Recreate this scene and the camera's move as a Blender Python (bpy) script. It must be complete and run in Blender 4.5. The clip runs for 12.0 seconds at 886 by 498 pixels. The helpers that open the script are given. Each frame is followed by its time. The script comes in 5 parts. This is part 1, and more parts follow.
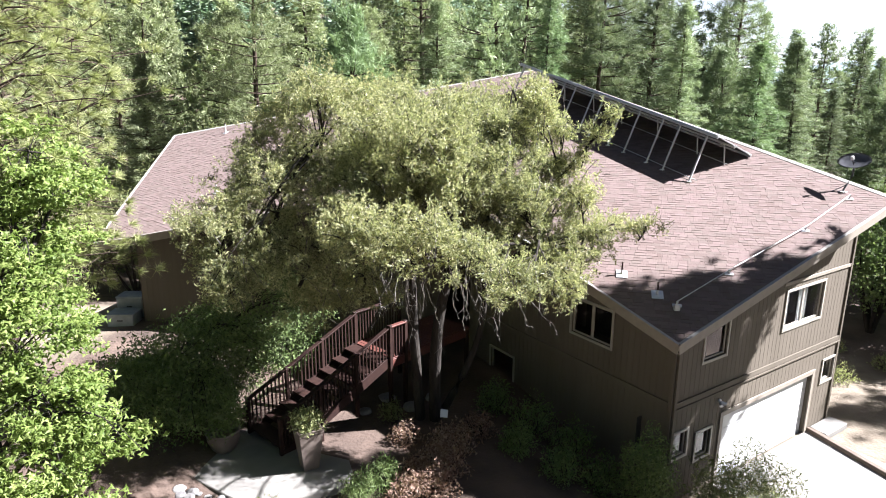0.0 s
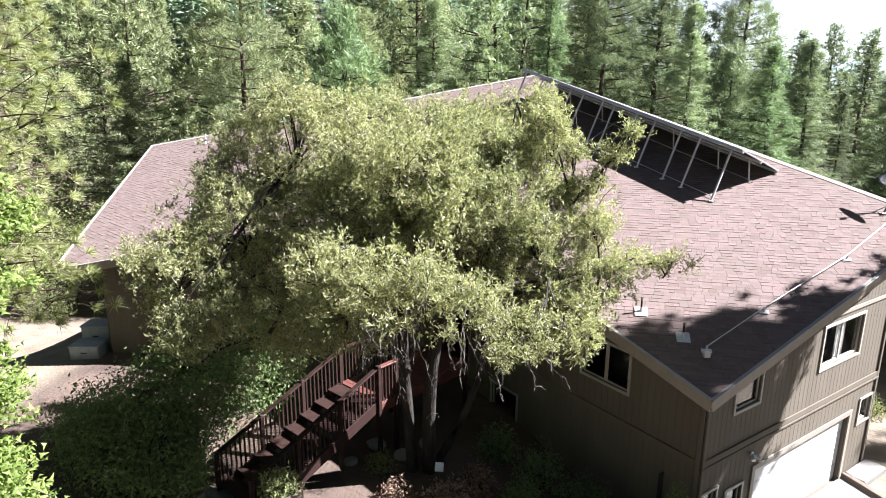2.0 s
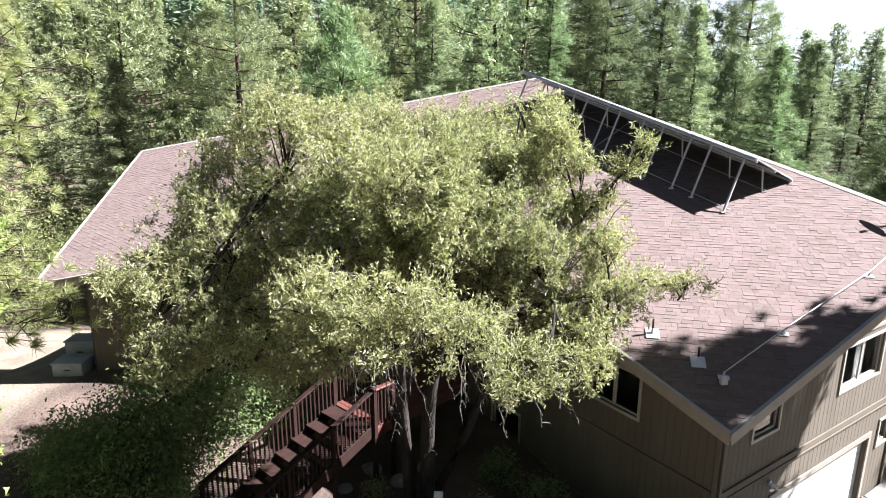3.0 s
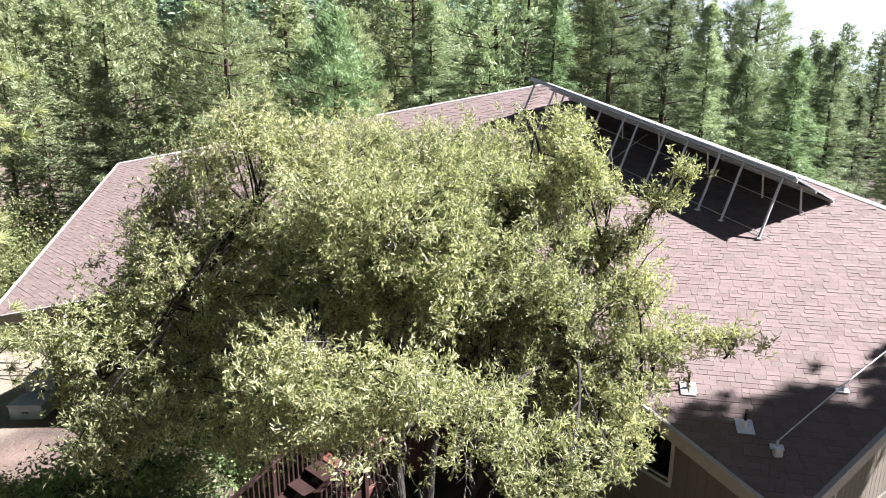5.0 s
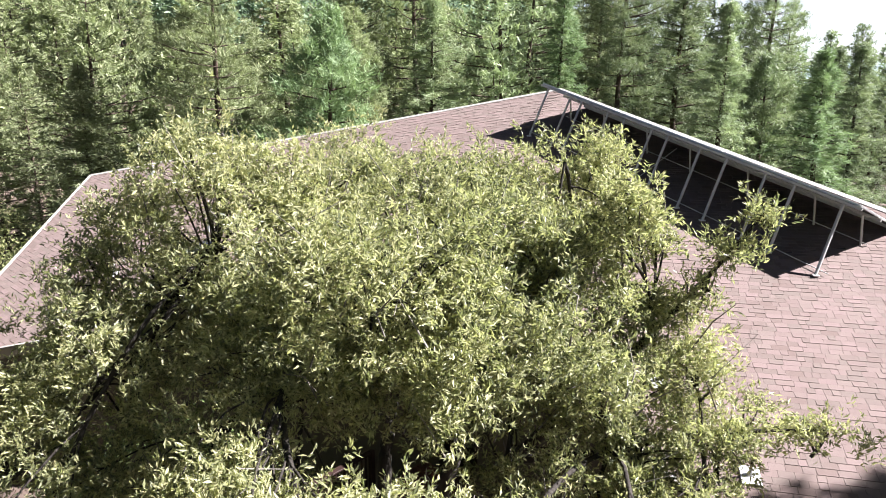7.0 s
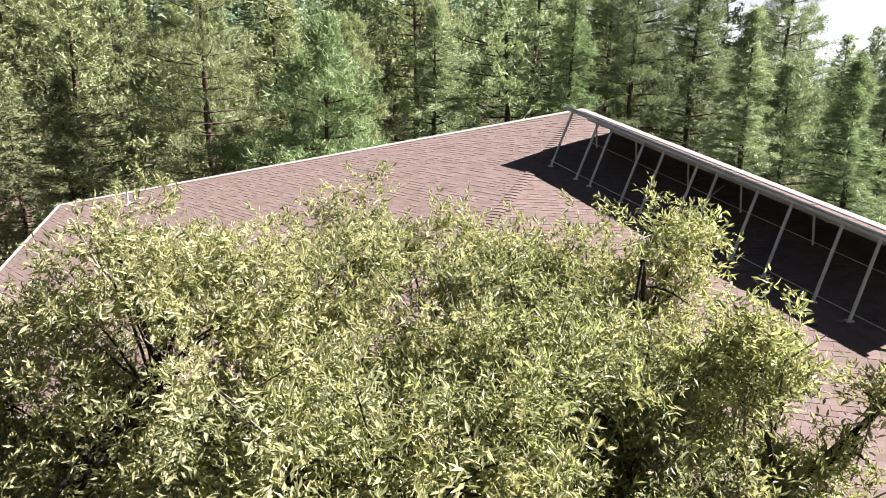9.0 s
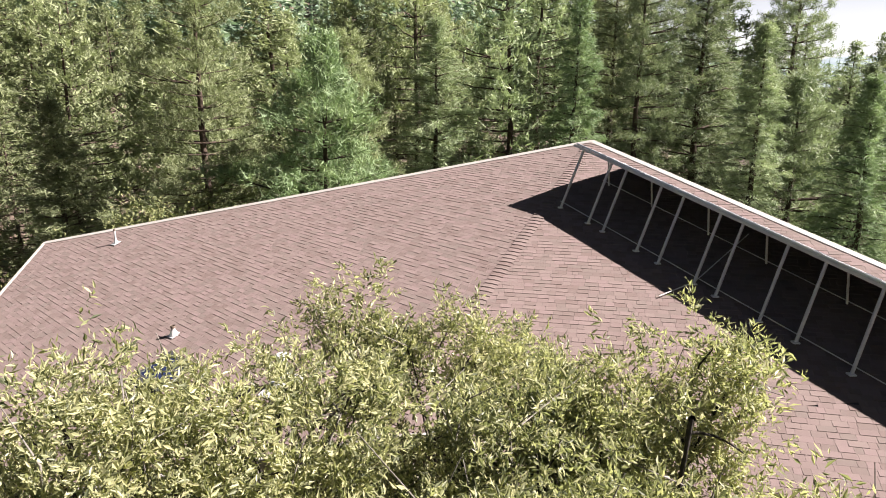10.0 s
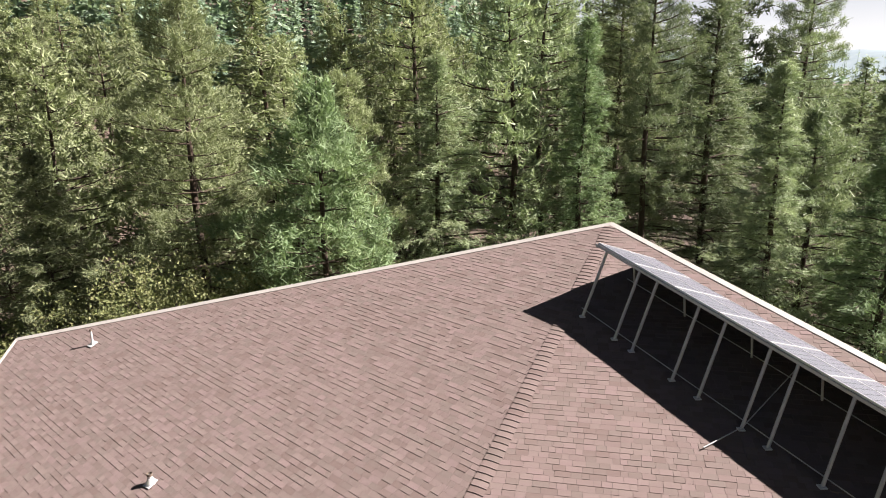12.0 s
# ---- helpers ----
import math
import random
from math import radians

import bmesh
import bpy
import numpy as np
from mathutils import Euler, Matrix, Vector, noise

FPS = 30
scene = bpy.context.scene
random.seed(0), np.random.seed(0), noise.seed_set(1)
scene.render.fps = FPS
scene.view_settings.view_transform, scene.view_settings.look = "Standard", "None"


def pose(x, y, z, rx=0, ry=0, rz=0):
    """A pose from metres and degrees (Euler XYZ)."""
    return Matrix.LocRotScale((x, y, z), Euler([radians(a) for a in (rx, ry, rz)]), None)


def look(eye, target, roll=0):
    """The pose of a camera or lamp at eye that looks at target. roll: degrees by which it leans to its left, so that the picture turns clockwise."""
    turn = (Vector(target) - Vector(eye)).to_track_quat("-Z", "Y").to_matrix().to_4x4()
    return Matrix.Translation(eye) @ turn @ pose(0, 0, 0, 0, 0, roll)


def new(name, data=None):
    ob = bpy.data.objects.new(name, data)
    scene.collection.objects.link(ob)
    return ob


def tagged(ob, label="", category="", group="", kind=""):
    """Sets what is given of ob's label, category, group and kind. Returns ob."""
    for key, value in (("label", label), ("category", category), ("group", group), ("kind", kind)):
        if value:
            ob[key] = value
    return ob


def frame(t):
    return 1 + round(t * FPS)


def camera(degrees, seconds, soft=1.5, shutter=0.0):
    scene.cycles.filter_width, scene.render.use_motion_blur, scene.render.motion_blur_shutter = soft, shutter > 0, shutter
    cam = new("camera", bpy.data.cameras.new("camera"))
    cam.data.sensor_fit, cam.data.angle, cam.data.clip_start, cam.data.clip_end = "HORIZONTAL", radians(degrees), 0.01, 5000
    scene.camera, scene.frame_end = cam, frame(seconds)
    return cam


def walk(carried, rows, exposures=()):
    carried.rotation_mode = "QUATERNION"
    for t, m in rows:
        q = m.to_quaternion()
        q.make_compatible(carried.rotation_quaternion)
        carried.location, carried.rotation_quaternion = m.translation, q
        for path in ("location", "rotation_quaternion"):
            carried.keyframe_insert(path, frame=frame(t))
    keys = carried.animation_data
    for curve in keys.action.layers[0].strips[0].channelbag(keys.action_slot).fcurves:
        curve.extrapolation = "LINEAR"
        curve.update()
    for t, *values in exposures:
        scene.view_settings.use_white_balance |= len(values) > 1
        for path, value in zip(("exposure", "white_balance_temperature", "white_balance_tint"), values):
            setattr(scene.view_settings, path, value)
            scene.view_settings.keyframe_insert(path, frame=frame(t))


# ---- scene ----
cam = camera(69.7, 12.0, soft=1.0)
PATH = [
    (0, (0.000, 0.000, 11.050), (-0.002, 9.679, 8.537), 0.30),
    (0.5, (0.029, 0.574, 11.104), (0.033, 10.254, 8.595), 0.27),
    (1, (0.059, 1.148, 11.159), (0.068, 10.829, 8.653), 0.24),
    (1.5, (0.082, 1.694, 11.222), (0.096, 11.375, 8.717), 0.21),
    (2, (0.095, 2.190, 11.304), (0.115, 11.870, 8.795), 0.19),
    (2.5, (0.102, 2.659, 11.395), (0.127, 12.337, 8.879), 0.17),
    (3, (0.106, 3.142, 11.479), (0.136, 12.819, 8.958), 0.15),
    (3.5, (0.107, 3.653, 11.550), (0.141, 13.330, 9.028), 0.11),
    (4, (0.104, 4.178, 11.613), (0.141, 13.855, 9.092), 0.06),
    (4.5, (0.100, 4.720, 11.671), (0.139, 14.397, 9.152), 0.01),
    (5, (0.100, 5.280, 11.725), (0.140, 14.958, 9.207), 0.00),
    (5.5, (0.114, 5.864, 11.768), (0.151, 15.542, 9.250), 0.04),
    (6, (0.131, 6.466, 11.807), (0.163, 16.143, 9.289), 0.10),
    (6.5, (0.120, 7.076, 11.865), (0.150, 16.753, 9.346), 0.14),
    (7, (0.047, 7.682, 11.933), (0.082, 17.359, 9.410), 0.12),
    (7.5, (-0.068, 8.291, 12.008), (-0.026, 17.966, 9.479), 0.08),
    (8, (-0.182, 8.921, 12.124), (-0.132, 18.595, 9.591), 0.03),
    (8.5, (-0.248, 9.591, 12.313), (-0.195, 19.265, 9.780), -0.00),
    (9, (-0.249, 10.322, 12.562), (-0.201, 19.998, 10.039), 0.02),
    (9.5, (-0.264, 11.001, 12.969), (-0.226, 20.678, 10.446), -0.08),
    (10, (-0.305, 11.615, 13.520), (-0.278, 21.290, 10.990), -0.30),
    (10.5, (-0.365, 12.199, 14.052), (-0.342, 21.873, 11.522), -0.52),
    (11, (-0.421, 12.773, 14.597), (-0.398, 22.448, 12.068), -0.75),
    (11.5, (-0.439, 13.367, 15.166), (-0.418, 23.041, 12.635), -0.97),
    (12, (-0.446, 13.965, 15.743), (-0.427, 23.639, 13.210), -1.20),
]
walk(cam, [(t, look(eye, target, roll)) for t, eye, target, roll in PATH],
     exposures=[(0, 2.7, 6000, 15), (5, 2.66, 6000, 15), (6.5, 2.58, 6100, 15), (8.5, 2.44, 6500, 18), (10, 2.18, 6700, 18), (12, 2.0, 6700, 17)])

# ---- world, sun ----
SUN_TO = Vector((1.69, 0.08, 1.56)).normalized()
world = bpy.data.worlds.new("sky")
scene.world = world
world.use_nodes = True
wn = world.node_tree.nodes
sky = wn.new("ShaderNodeTexSky")
sky.sky_type = "NISHITA"
sky.sun_disc = False
sky.sun_elevation = math.asin(SUN_TO.z)
sky.sun_rotation = math.atan2(SUN_TO.x, SUN_TO.y)
sky.altitude = 700
sky.dust_density = 2.0
wn["Background"].inputs[1].default_value = 0.0105
# milky haze low over the horizon
wtc, wsep, wramp, wadd = wn.new("ShaderNodeTexCoord"), wn.new("ShaderNodeSeparateXYZ"), wn.new("ShaderNodeValToRGB"), wn.new("ShaderNodeMix")
wadd.data_type, wadd.blend_type = "RGBA", "ADD"
wadd.inputs["Factor"].default_value = 1.0
wramp.color_ramp.elements[0].position, wramp.color_ramp.elements[1].position = 0.0, 0.23
wramp.color_ramp.elements[0].color, wramp.color_ramp.elements[1].color = (23.0, 23.8, 24.8, 1), (0, 0, 0, 1)
wl = world.node_tree.links
wl.new(wtc.outputs["Generated"], wsep.inputs[0])
wl.new(wsep.outputs["Z"], wramp.inputs[0])
wl.new(sky.outputs[0], wadd.inputs["A"])
wl.new(wramp.outputs[0], wadd.inputs["B"])
wl.new(wadd.outputs["Result"], wn["Background"].inputs[0])
sun_data = bpy.data.lights.new("sun", "SUN")
sun_data.energy, sun_data.angle, sun_data.color = 5.0, radians(0.55), (1.0, 0.97, 0.94)
sun = new("sun", sun_data)
sun.matrix_world = look((40, 6, 40), Vector((40, 6, 40)) - SUN_TO)

# ---- small helpers ----
RNG = np.random.default_rng(7)


def part(name, bm, mat, parent=None, label="", kind=""):
    """One mesh object from a bmesh, under its thing."""
    me = bpy.data.meshes.new(name)
    bm.to_mesh(me)
    bm.free()
    return mesh_part(name, me, mat, parent, label, kind)


def mesh_part(name, me, mat, parent=None, label="", kind=""):
    if mat and not me.materials:
        me.materials.append(mat)
    ob = new(name, me)
    if parent:
        ob.parent = parent
    if label or kind:
        tagged(ob, label, kind=kind)
    return ob


def thing(name, label, category, at=(0, 0, 0), group="", kind=""):
    ob = new(name)
    ob.location = at
    return tagged(ob, label, category, group, kind)


def np_mesh(name, verts, faces, smooth=False):
    """A mesh from vertex and face arrays; faces all have the same number of corners."""
    me = bpy.data.meshes.new(name)
    verts, faces = np.asarray(verts, np.float32), np.asarray(faces, np.int32)
    n, k = faces.shape
    me.vertices.add(len(verts))
    me.vertices.foreach_set("co", verts.ravel())
    me.loops.add(n * k)
    me.loops.foreach_set("vertex_index", faces.ravel())
    me.polygons.add(n)
    me.polygons.foreach_set("loop_start", np.arange(0, n * k, k, dtype=np.int32))
    me.polygons.foreach_set("use_smooth", np.full(n, smooth))
    me.update(calc_edges=True)
    return me


def box(bm, m, sx, sy, sz, bevel=0.0):
    """A box of that size centred at the pose m, its edges bevelled."""
    res = bmesh.ops.create_cube(bm, size=1.0, matrix=m @ Matrix.Diagonal((sx, sy, sz, 1)))
    if bevel:
        edges = list({e for v in res["verts"] for e in v.link_edges})
        bmesh.ops.bevel(bm, geom=edges, offset=bevel, segments=1, affect="EDGES")


def beam(bm, a, b, w, h, bevel=0.0, up=(0, 0, 1)):
    """A bar of section w x h from a to b."""
    a, b = Vector(a), Vector(b)
    d = (b - a).normalized()
    side = d.cross(Vector(up))
    side = side.normalized() if side.length > 1e-4 else Vector((1, 0, 0))
    top = side.cross(d)
    m = Matrix((side, d, top)).transposed().to_4x4()
    m.translation = (a + b) / 2
    box(bm, m, w, (b - a).length, h, bevel)


def tube(points, radii, sides=6, caps=True):
    """Vertices and quads of a round bar along points."""
    pts = np.asarray(points, float)
    radii = np.broadcast_to(radii, len(pts))
    tang = np.gradient(pts, axis=0)
    tang /= np.linalg.norm(tang, axis=1, keepdims=True) + 1e-9
    ref = np.where(np.abs(tang[:, 2:]) < 0.9, np.array([[0, 0, 1.0]]), np.array([[1.0, 0, 0]]))
    s = np.cross(tang, ref)
    s /= np.linalg.norm(s, axis=1, keepdims=True) + 1e-9
    t = np.cross(s, tang)
    ang = np.arange(sides) / sides * 2 * np.pi
    ring = pts[:, None] + radii[:, None, None] * (np.cos(ang)[None, :, None] * s[:, None] + np.sin(ang)[None, :, None] * t[:, None])
    n = len(pts)
    i, j = np.meshgrid(np.arange(n - 1), np.arange(sides), indexing="ij")
    q = np.stack([i * sides + j, i * sides + (j + 1) % sides, (i + 1) * sides + (j + 1) % sides, (i + 1) * sides + j], -1).reshape(-1, 4)
    return ring.reshape(-1, 3), q


def join(parts):
    vs, fs, n = [], [], 0
    for v, f in parts:
        vs.append(v)
        fs.append(np.asarray(f) + n)
        n += len(v)
    return np.concatenate(vs), np.concatenate(fs)


def leaf_quads(at, length, width, droop=0.0, up=0.0, spread=None, fold=0.25):
    """Folded pointed leaves at the given places, turned at random: vertices and quads."""
    n = len(at)
    d = RNG.normal(size=(n, 3))
    if spread is not None:
        d = d * 0.6 + spread
    d[:, 2] -= droop
    d /= np.linalg.norm(d, axis=1, keepdims=True) + 1e-9
    r = RNG.normal(size=(n, 3))
    r[:, 2] += up
    s = np.cross(d, r)
    s /= np.linalg.norm(s, axis=1, keepdims=True) + 1e-9
    nrm = np.cross(s, d)
    size = (0.5 + 0.8 * RNG.random(n))[:, None]
    ln, wd = length * size, width * size
    tip = at + d * ln
    mid = at + d * ln * 0.45
    v = np.stack([at, mid + s * wd / 2 + nrm * wd * fold, tip, mid - s * wd / 2 + nrm * wd * fold], 1).reshape(-1, 3)
    q = np.arange(4 * n).reshape(n, 4)
    return v, q


def in_lobes(lobes, n, shell=0.55):
    """n places in a set of ellipsoids (x, y, z, rx, ry, rz), most of them near the skin."""
    lob = np.array(lobes, float)
    vol = lob[:, 3] * lob[:, 4] * lob[:, 5]
    w = vol ** 0.52
    k = RNG.choice(len(lob), n, p=w / w.sum())
    d = RNG.normal(size=(n, 3))
    d /= np.linalg.norm(d, axis=1, keepdims=True)
    r = shell + (1 - shell) * RNG.random(n) ** 0.8
    r *= 1 + 0.13 * np.sin(5 * d[:, 0] + k) * np.sin(4 * d[:, 1] + 2 * k)
    return lob[k, :3] + d * r[:, None] * lob[k, 3:], k


# ---- materials ----
def material(name, colours, scale=4.0, rough=0.8, bump=0.3, bump_scale=40.0, metal=0.0, island=0.0, stretch=(1, 1, 1), detail=6.0, bump_dist=0.01, objvar=0.0):
    """Two-scale noise between the given colours, with grain relief."""
    m = bpy.data.materials.new(name)
    m.use_nodes = True
    nt = m.node_tree
    nd, ln = nt.nodes, nt.links
    bs = nd["Principled BSDF"]
    bs.inputs["Roughness"].default_value = rough
    bs.inputs["Metallic"].default_value = metal
    tc = nd.new("ShaderNodeTexCoord")
    mp = nd.new("ShaderNodeMapping")
    mp.inputs["Scale"].default_value = stretch
    ln.new(tc.outputs["Object"], mp.inputs[0])
    n1 = nd.new("ShaderNodeTexNoise")
    n1.inputs["Scale"].default_value, n1.inputs["Detail"].default_value = scale, detail
    ln.new(mp.outputs[0], n1.inputs[0])
    fac = n1.outputs["Fac"]
    if island or objvar:
        src = nd.new("ShaderNodeNewGeometry").outputs["Random Per Island"] if island else nd.new("ShaderNodeObjectInfo").outputs["Random"]
        mx = nd.new("ShaderNodeMath")
        mx.operation = "MULTIPLY_ADD"
        mx.inputs[1].default_value = island or objvar
        ln.new(src, mx.inputs[0])
        sc = nd.new("ShaderNodeMath")
        sc.operation = "MULTIPLY"
        sc.inputs[1].default_value = 1 - (island or objvar)
        ln.new(fac, sc.inputs[0])
        ln.new(sc.outputs[0], mx.inputs[2])
        fac = mx.outputs[0]
    ramp = nd.new("ShaderNodeValToRGB")
    el = ramp.color_ramp.elements
    while len(el) < len(colours):
        el.new(0.5)
    for i, c in enumerate(colours):
        el[i].position = 0.22 + 0.56 * i / max(1, len(colours) - 1)
        el[i].color = (*c, 1)
    ln.new(fac, ramp.inputs[0])
    ln.new(ramp.outputs[0], bs.inputs["Base Color"])
    if bump:
        n2 = nd.new("ShaderNodeTexNoise")
        n2.inputs["Scale"].default_value, n2.inputs["Detail"].default_value = bump_scale, 4
        ln.new(mp.outputs[0], n2.inputs[0])
        bp = nd.new("ShaderNodeBump")
        bp.inputs["Strength"].default_value, bp.inputs["Distance"].default_value = bump, bump_dist
        ln.new(n2.outputs["Fac"], bp.inputs["Height"])
        ln.new(bp.outputs[0], bs.inputs["Normal"])
    return m


def foliage(name, colours, rough=0.5, through_light=0.35, tint=(1.05, 1.15, 0.8), patch=0.6, objvar=0.0, leafvar=0.5, gloss=0.2):
    """Leaves: colour by leaf and by patch, with some light passing through."""
    m = material(name, colours, scale=patch, rough=rough, bump=0, island=leafvar, detail=3)
    nt = m.node_tree
    nd, ln = nt.nodes, nt.links
    bs, out = nd["Principled BSDF"], nd["Material Output"]
    bs.inputs["Specular IOR Level"].default_value = gloss
    col = bs.inputs["Base Color"].links[0].from_socket
    if objvar:
        hs = nd.new("ShaderNodeHueSaturation")
        oi = nd.new("ShaderNodeObjectInfo")
        mr = nd.new("ShaderNodeMapRange")
        mr.inputs[3].default_value, mr.inputs[4].default_value = 1 - objvar, 1 + objvar
        ln.new(oi.outputs["Random"], mr.inputs[0])
        ln.new(mr.outputs[0], hs.inputs["Value"])
        ln.new(col, hs.inputs["Color"])
        col = hs.outputs[0]
        ln.new(col, bs.inputs["Base Color"])
    mul = nd.new("ShaderNodeMix")
    mul.data_type, mul.blend_type = "RGBA", "MULTIPLY"
    mul.inputs["Factor"].default_value = 1.0
    mul.inputs["B"].default_value = (*tint, 1)
    ln.new(col, mul.inputs["A"])
    tr = nd.new("ShaderNodeBsdfTranslucent")
    ln.new(mul.outputs["Result"], tr.inputs[0])
    mix = nd.new("ShaderNodeMixShader")
    mix.inputs[0].default_value = through_light
    ln.new(bs.outputs[0], mix.inputs[1])
    ln.new(tr.outputs[0], mix.inputs[2])
    ln.new(mix.outputs[0], out.inputs[0])
    return m


SHINGLES = [(0.12, 0.088, 0.078), (0.125, 0.099, 0.087), (0.136, 0.1, 0.091), (0.143, 0.11, 0.098), (0.15, 0.11, 0.102)]
M_SHINGLE = material("asphalt_shingle", SHINGLES, scale=1.2, rough=0.9, bump=0.5, bump_scale=260, island=0.6, bump_dist=0.004)
M_SHINGLE_ONE = material("asphalt_shingle_piece", SHINGLES, scale=1.2, rough=0.9, bump=0.5, bump_scale=260, objvar=0.6, bump_dist=0.004)
M_UNDER = material("roof_felt", [(0.03, 0.025, 0.022), (0.05, 0.04, 0.036)], scale=6, rough=0.95)
M_SIDING = material("olive_brown_siding", [(0.105, 0.09, 0.069), (0.132, 0.113, 0.088)], scale=1.5, rough=0.75, bump=0.25, bump_scale=70, stretch=(1, 1, 0.15))
M_TRIM = material("tan_trim", [(0.2, 0.175, 0.14), (0.26, 0.225, 0.18)], scale=5, rough=0.6, bump=0.15)
M_EDGE = material("pale_metal_edge", [(0.24, 0.225, 0.203), (0.31, 0.292, 0.262)], scale=3, rough=0.5, bump=0.1)
M_GARAGE = material("white_garage_paint", [(0.42, 0.42, 0.41), (0.5, 0.5, 0.49)], scale=1, rough=0.45, bump=0.08)
M_FRAME = material("cream_window_frame", [(0.27, 0.25, 0.205), (0.34, 0.315, 0.265)], scale=6, rough=0.5, bump=0.1)
M_CURTAIN = material("grey_curtain", [(0.3, 0.29, 0.27), (0.42, 0.41, 0.38)], scale=3, rough=0.9, stretch=(8, 8, 0.3))
M_DARKROOM = material("dark_interior", [(0.02, 0.018, 0.016), (0.035, 0.03, 0.027)], scale=2, rough=0.9)
M_CONCRETE = material("pale_concrete", [(0.13, 0.124, 0.11), (0.19, 0.18, 0.162)], scale=1.6, rough=0.85, bump=0.3, bump_scale=90)
M_ASPHALT = material("grey_asphalt", [(0.05, 0.05, 0.05), (0.09, 0.088, 0.085)], scale=2, rough=0.9, bump=0.5, bump_scale=120)
M_TIMBER = material("weathered_timber", [(0.08, 0.06, 0.045), (0.16, 0.12, 0.09)], scale=4, rough=0.85, bump=0.5, stretch=(1, 1, 6))
M_DECK = material("red_brown_deck_stain", [(0.07, 0.022, 0.016), (0.115, 0.037, 0.026)], scale=5, rough=0.6, bump=0.4, stretch=(1, 6, 1))
# brown stain taken near black, with the stairs' deep shade in its colour
M_RAIL = material("shade_dark_rail_stain", [(0.018, 0.01, 0.009), (0.034, 0.018, 0.014)], scale=5, rough=0.6, bump=0.3)
M_BARK = material("oak_bark", [(0.016, 0.013, 0.011), (0.03, 0.026, 0.022), (0.052, 0.045, 0.038)], scale=6, rough=0.95, bump=1.0, bump_scale=22, stretch=(1, 1, 0.25), bump_dist=0.04)
M_TWIG = material("dead_twig", [(0.09, 0.08, 0.068), (0.16, 0.144, 0.124)], scale=8, rough=0.9, bump=0.3)
M_PINEBARK = material("pine_bark", [(0.04, 0.029, 0.023), (0.09, 0.066, 0.05)], scale=5, rough=0.95, bump=1.0, bump_scale=15, stretch=(1, 1, 0.3), bump_dist=0.05)
M_OAK = foliage("oak_leaves", [(0.098, 0.11, 0.063), (0.229, 0.238, 0.123), (0.348, 0.347, 0.182), (0.46, 0.435, 0.244)], rough=0.42, through_light=0.48, patch=0.5, leafvar=0.55, gloss=0.32)
M_MAPLE = foliage("maple_leaves", [(0.09, 0.135, 0.03), (0.16, 0.215, 0.055), (0.26, 0.31, 0.1)], rough=0.45, through_light=0.45)
M_NEEDLE = foliage("long_pine_needles", [(0.19, 0.215, 0.088), (0.29, 0.315, 0.135), (0.4, 0.4, 0.2)], rough=0.45, through_light=0.35)
M_CONIFER = foliage("conifer_needles", [(0.103, 0.138, 0.083), (0.196, 0.237, 0.136), (0.302, 0.333, 0.193)], rough=0.55, through_light=0.3, patch=0.6, objvar=0.35, leafvar=0.2)
M_CONIFER_OLIVE = foliage("olive_conifer_needles", [(0.16, 0.188, 0.098), (0.23, 0.262, 0.14), (0.305, 0.333, 0.184)], rough=0.55, through_light=0.32, patch=0.25, objvar=0.3)
M_YOUNG_PINE = foliage("young_pine_needles", [(0.11, 0.165, 0.09), (0.185, 0.255, 0.13), (0.265, 0.335, 0.17)], rough=0.55, through_light=0.3, patch=0.6, leafvar=0.2)
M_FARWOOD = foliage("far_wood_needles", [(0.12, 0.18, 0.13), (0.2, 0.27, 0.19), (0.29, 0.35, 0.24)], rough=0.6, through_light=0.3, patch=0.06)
M_BUSH = foliage("dark_bush_leaves", [(0.075, 0.11, 0.042), (0.135, 0.185, 0.068), (0.2, 0.25, 0.1)], rough=0.5)
M_RUST = foliage("rusty_bush_leaves", [(0.16, 0.095, 0.07), (0.26, 0.17, 0.13), (0.36, 0.265, 0.21)], rough=0.6)
M_GREY_BUSH = foliage("grey_green_bush_leaves", [(0.103, 0.127, 0.052), (0.184, 0.201, 0.086), (0.265, 0.265, 0.127)], rough=0.6)
M_POT = material("brown_planter_glaze", [(0.09, 0.07, 0.06), (0.16, 0.13, 0.11)], scale=4, rough=0.5, bump=0.2)
M_POST = material("galvanised_post", [(0.42, 0.41, 0.4), (0.55, 0.54, 0.52)], scale=8, rough=0.45, bump=0.1, metal=0.3)
M_ALU = material("aluminium_frame", [(0.55, 0.55, 0.54), (0.66, 0.66, 0.65)], scale=8, rough=0.35, metal=0.8, bump=0)
# dark cells raised to grey: the glass's sky sheen is in the colour
M_CELL = material("solar_cell_sky_sheen", [(0.1, 0.105, 0.125), (0.14, 0.145, 0.165)], scale=3, rough=0.3, bump=0)
M_SKYGLASS = material("skylight_glass", [(0.012, 0.016, 0.04), (0.02, 0.026, 0.06)], scale=3, rough=0.08, bump=0)
M_BACKSHEET = material("dark_backsheet", [(0.02, 0.02, 0.02), (0.035, 0.035, 0.035)], scale=4, rough=0.7, bump=0)
M_LEAD = material("pale_flashing", [(0.5, 0.5, 0.5), (0.62, 0.62, 0.61)], scale=7, rough=0.4, metal=0.4, bump=0.1)
M_DISH = material("grey_dish", [(0.075, 0.078, 0.088), (0.11, 0.113, 0.125)], scale=5, rough=0.5, bump=0)
M_ROCK = material("grey_stone", [(0.14, 0.135, 0.13), (0.27, 0.26, 0.25)], scale=5, rough=0.85, bump=0.6, objvar=0.3)
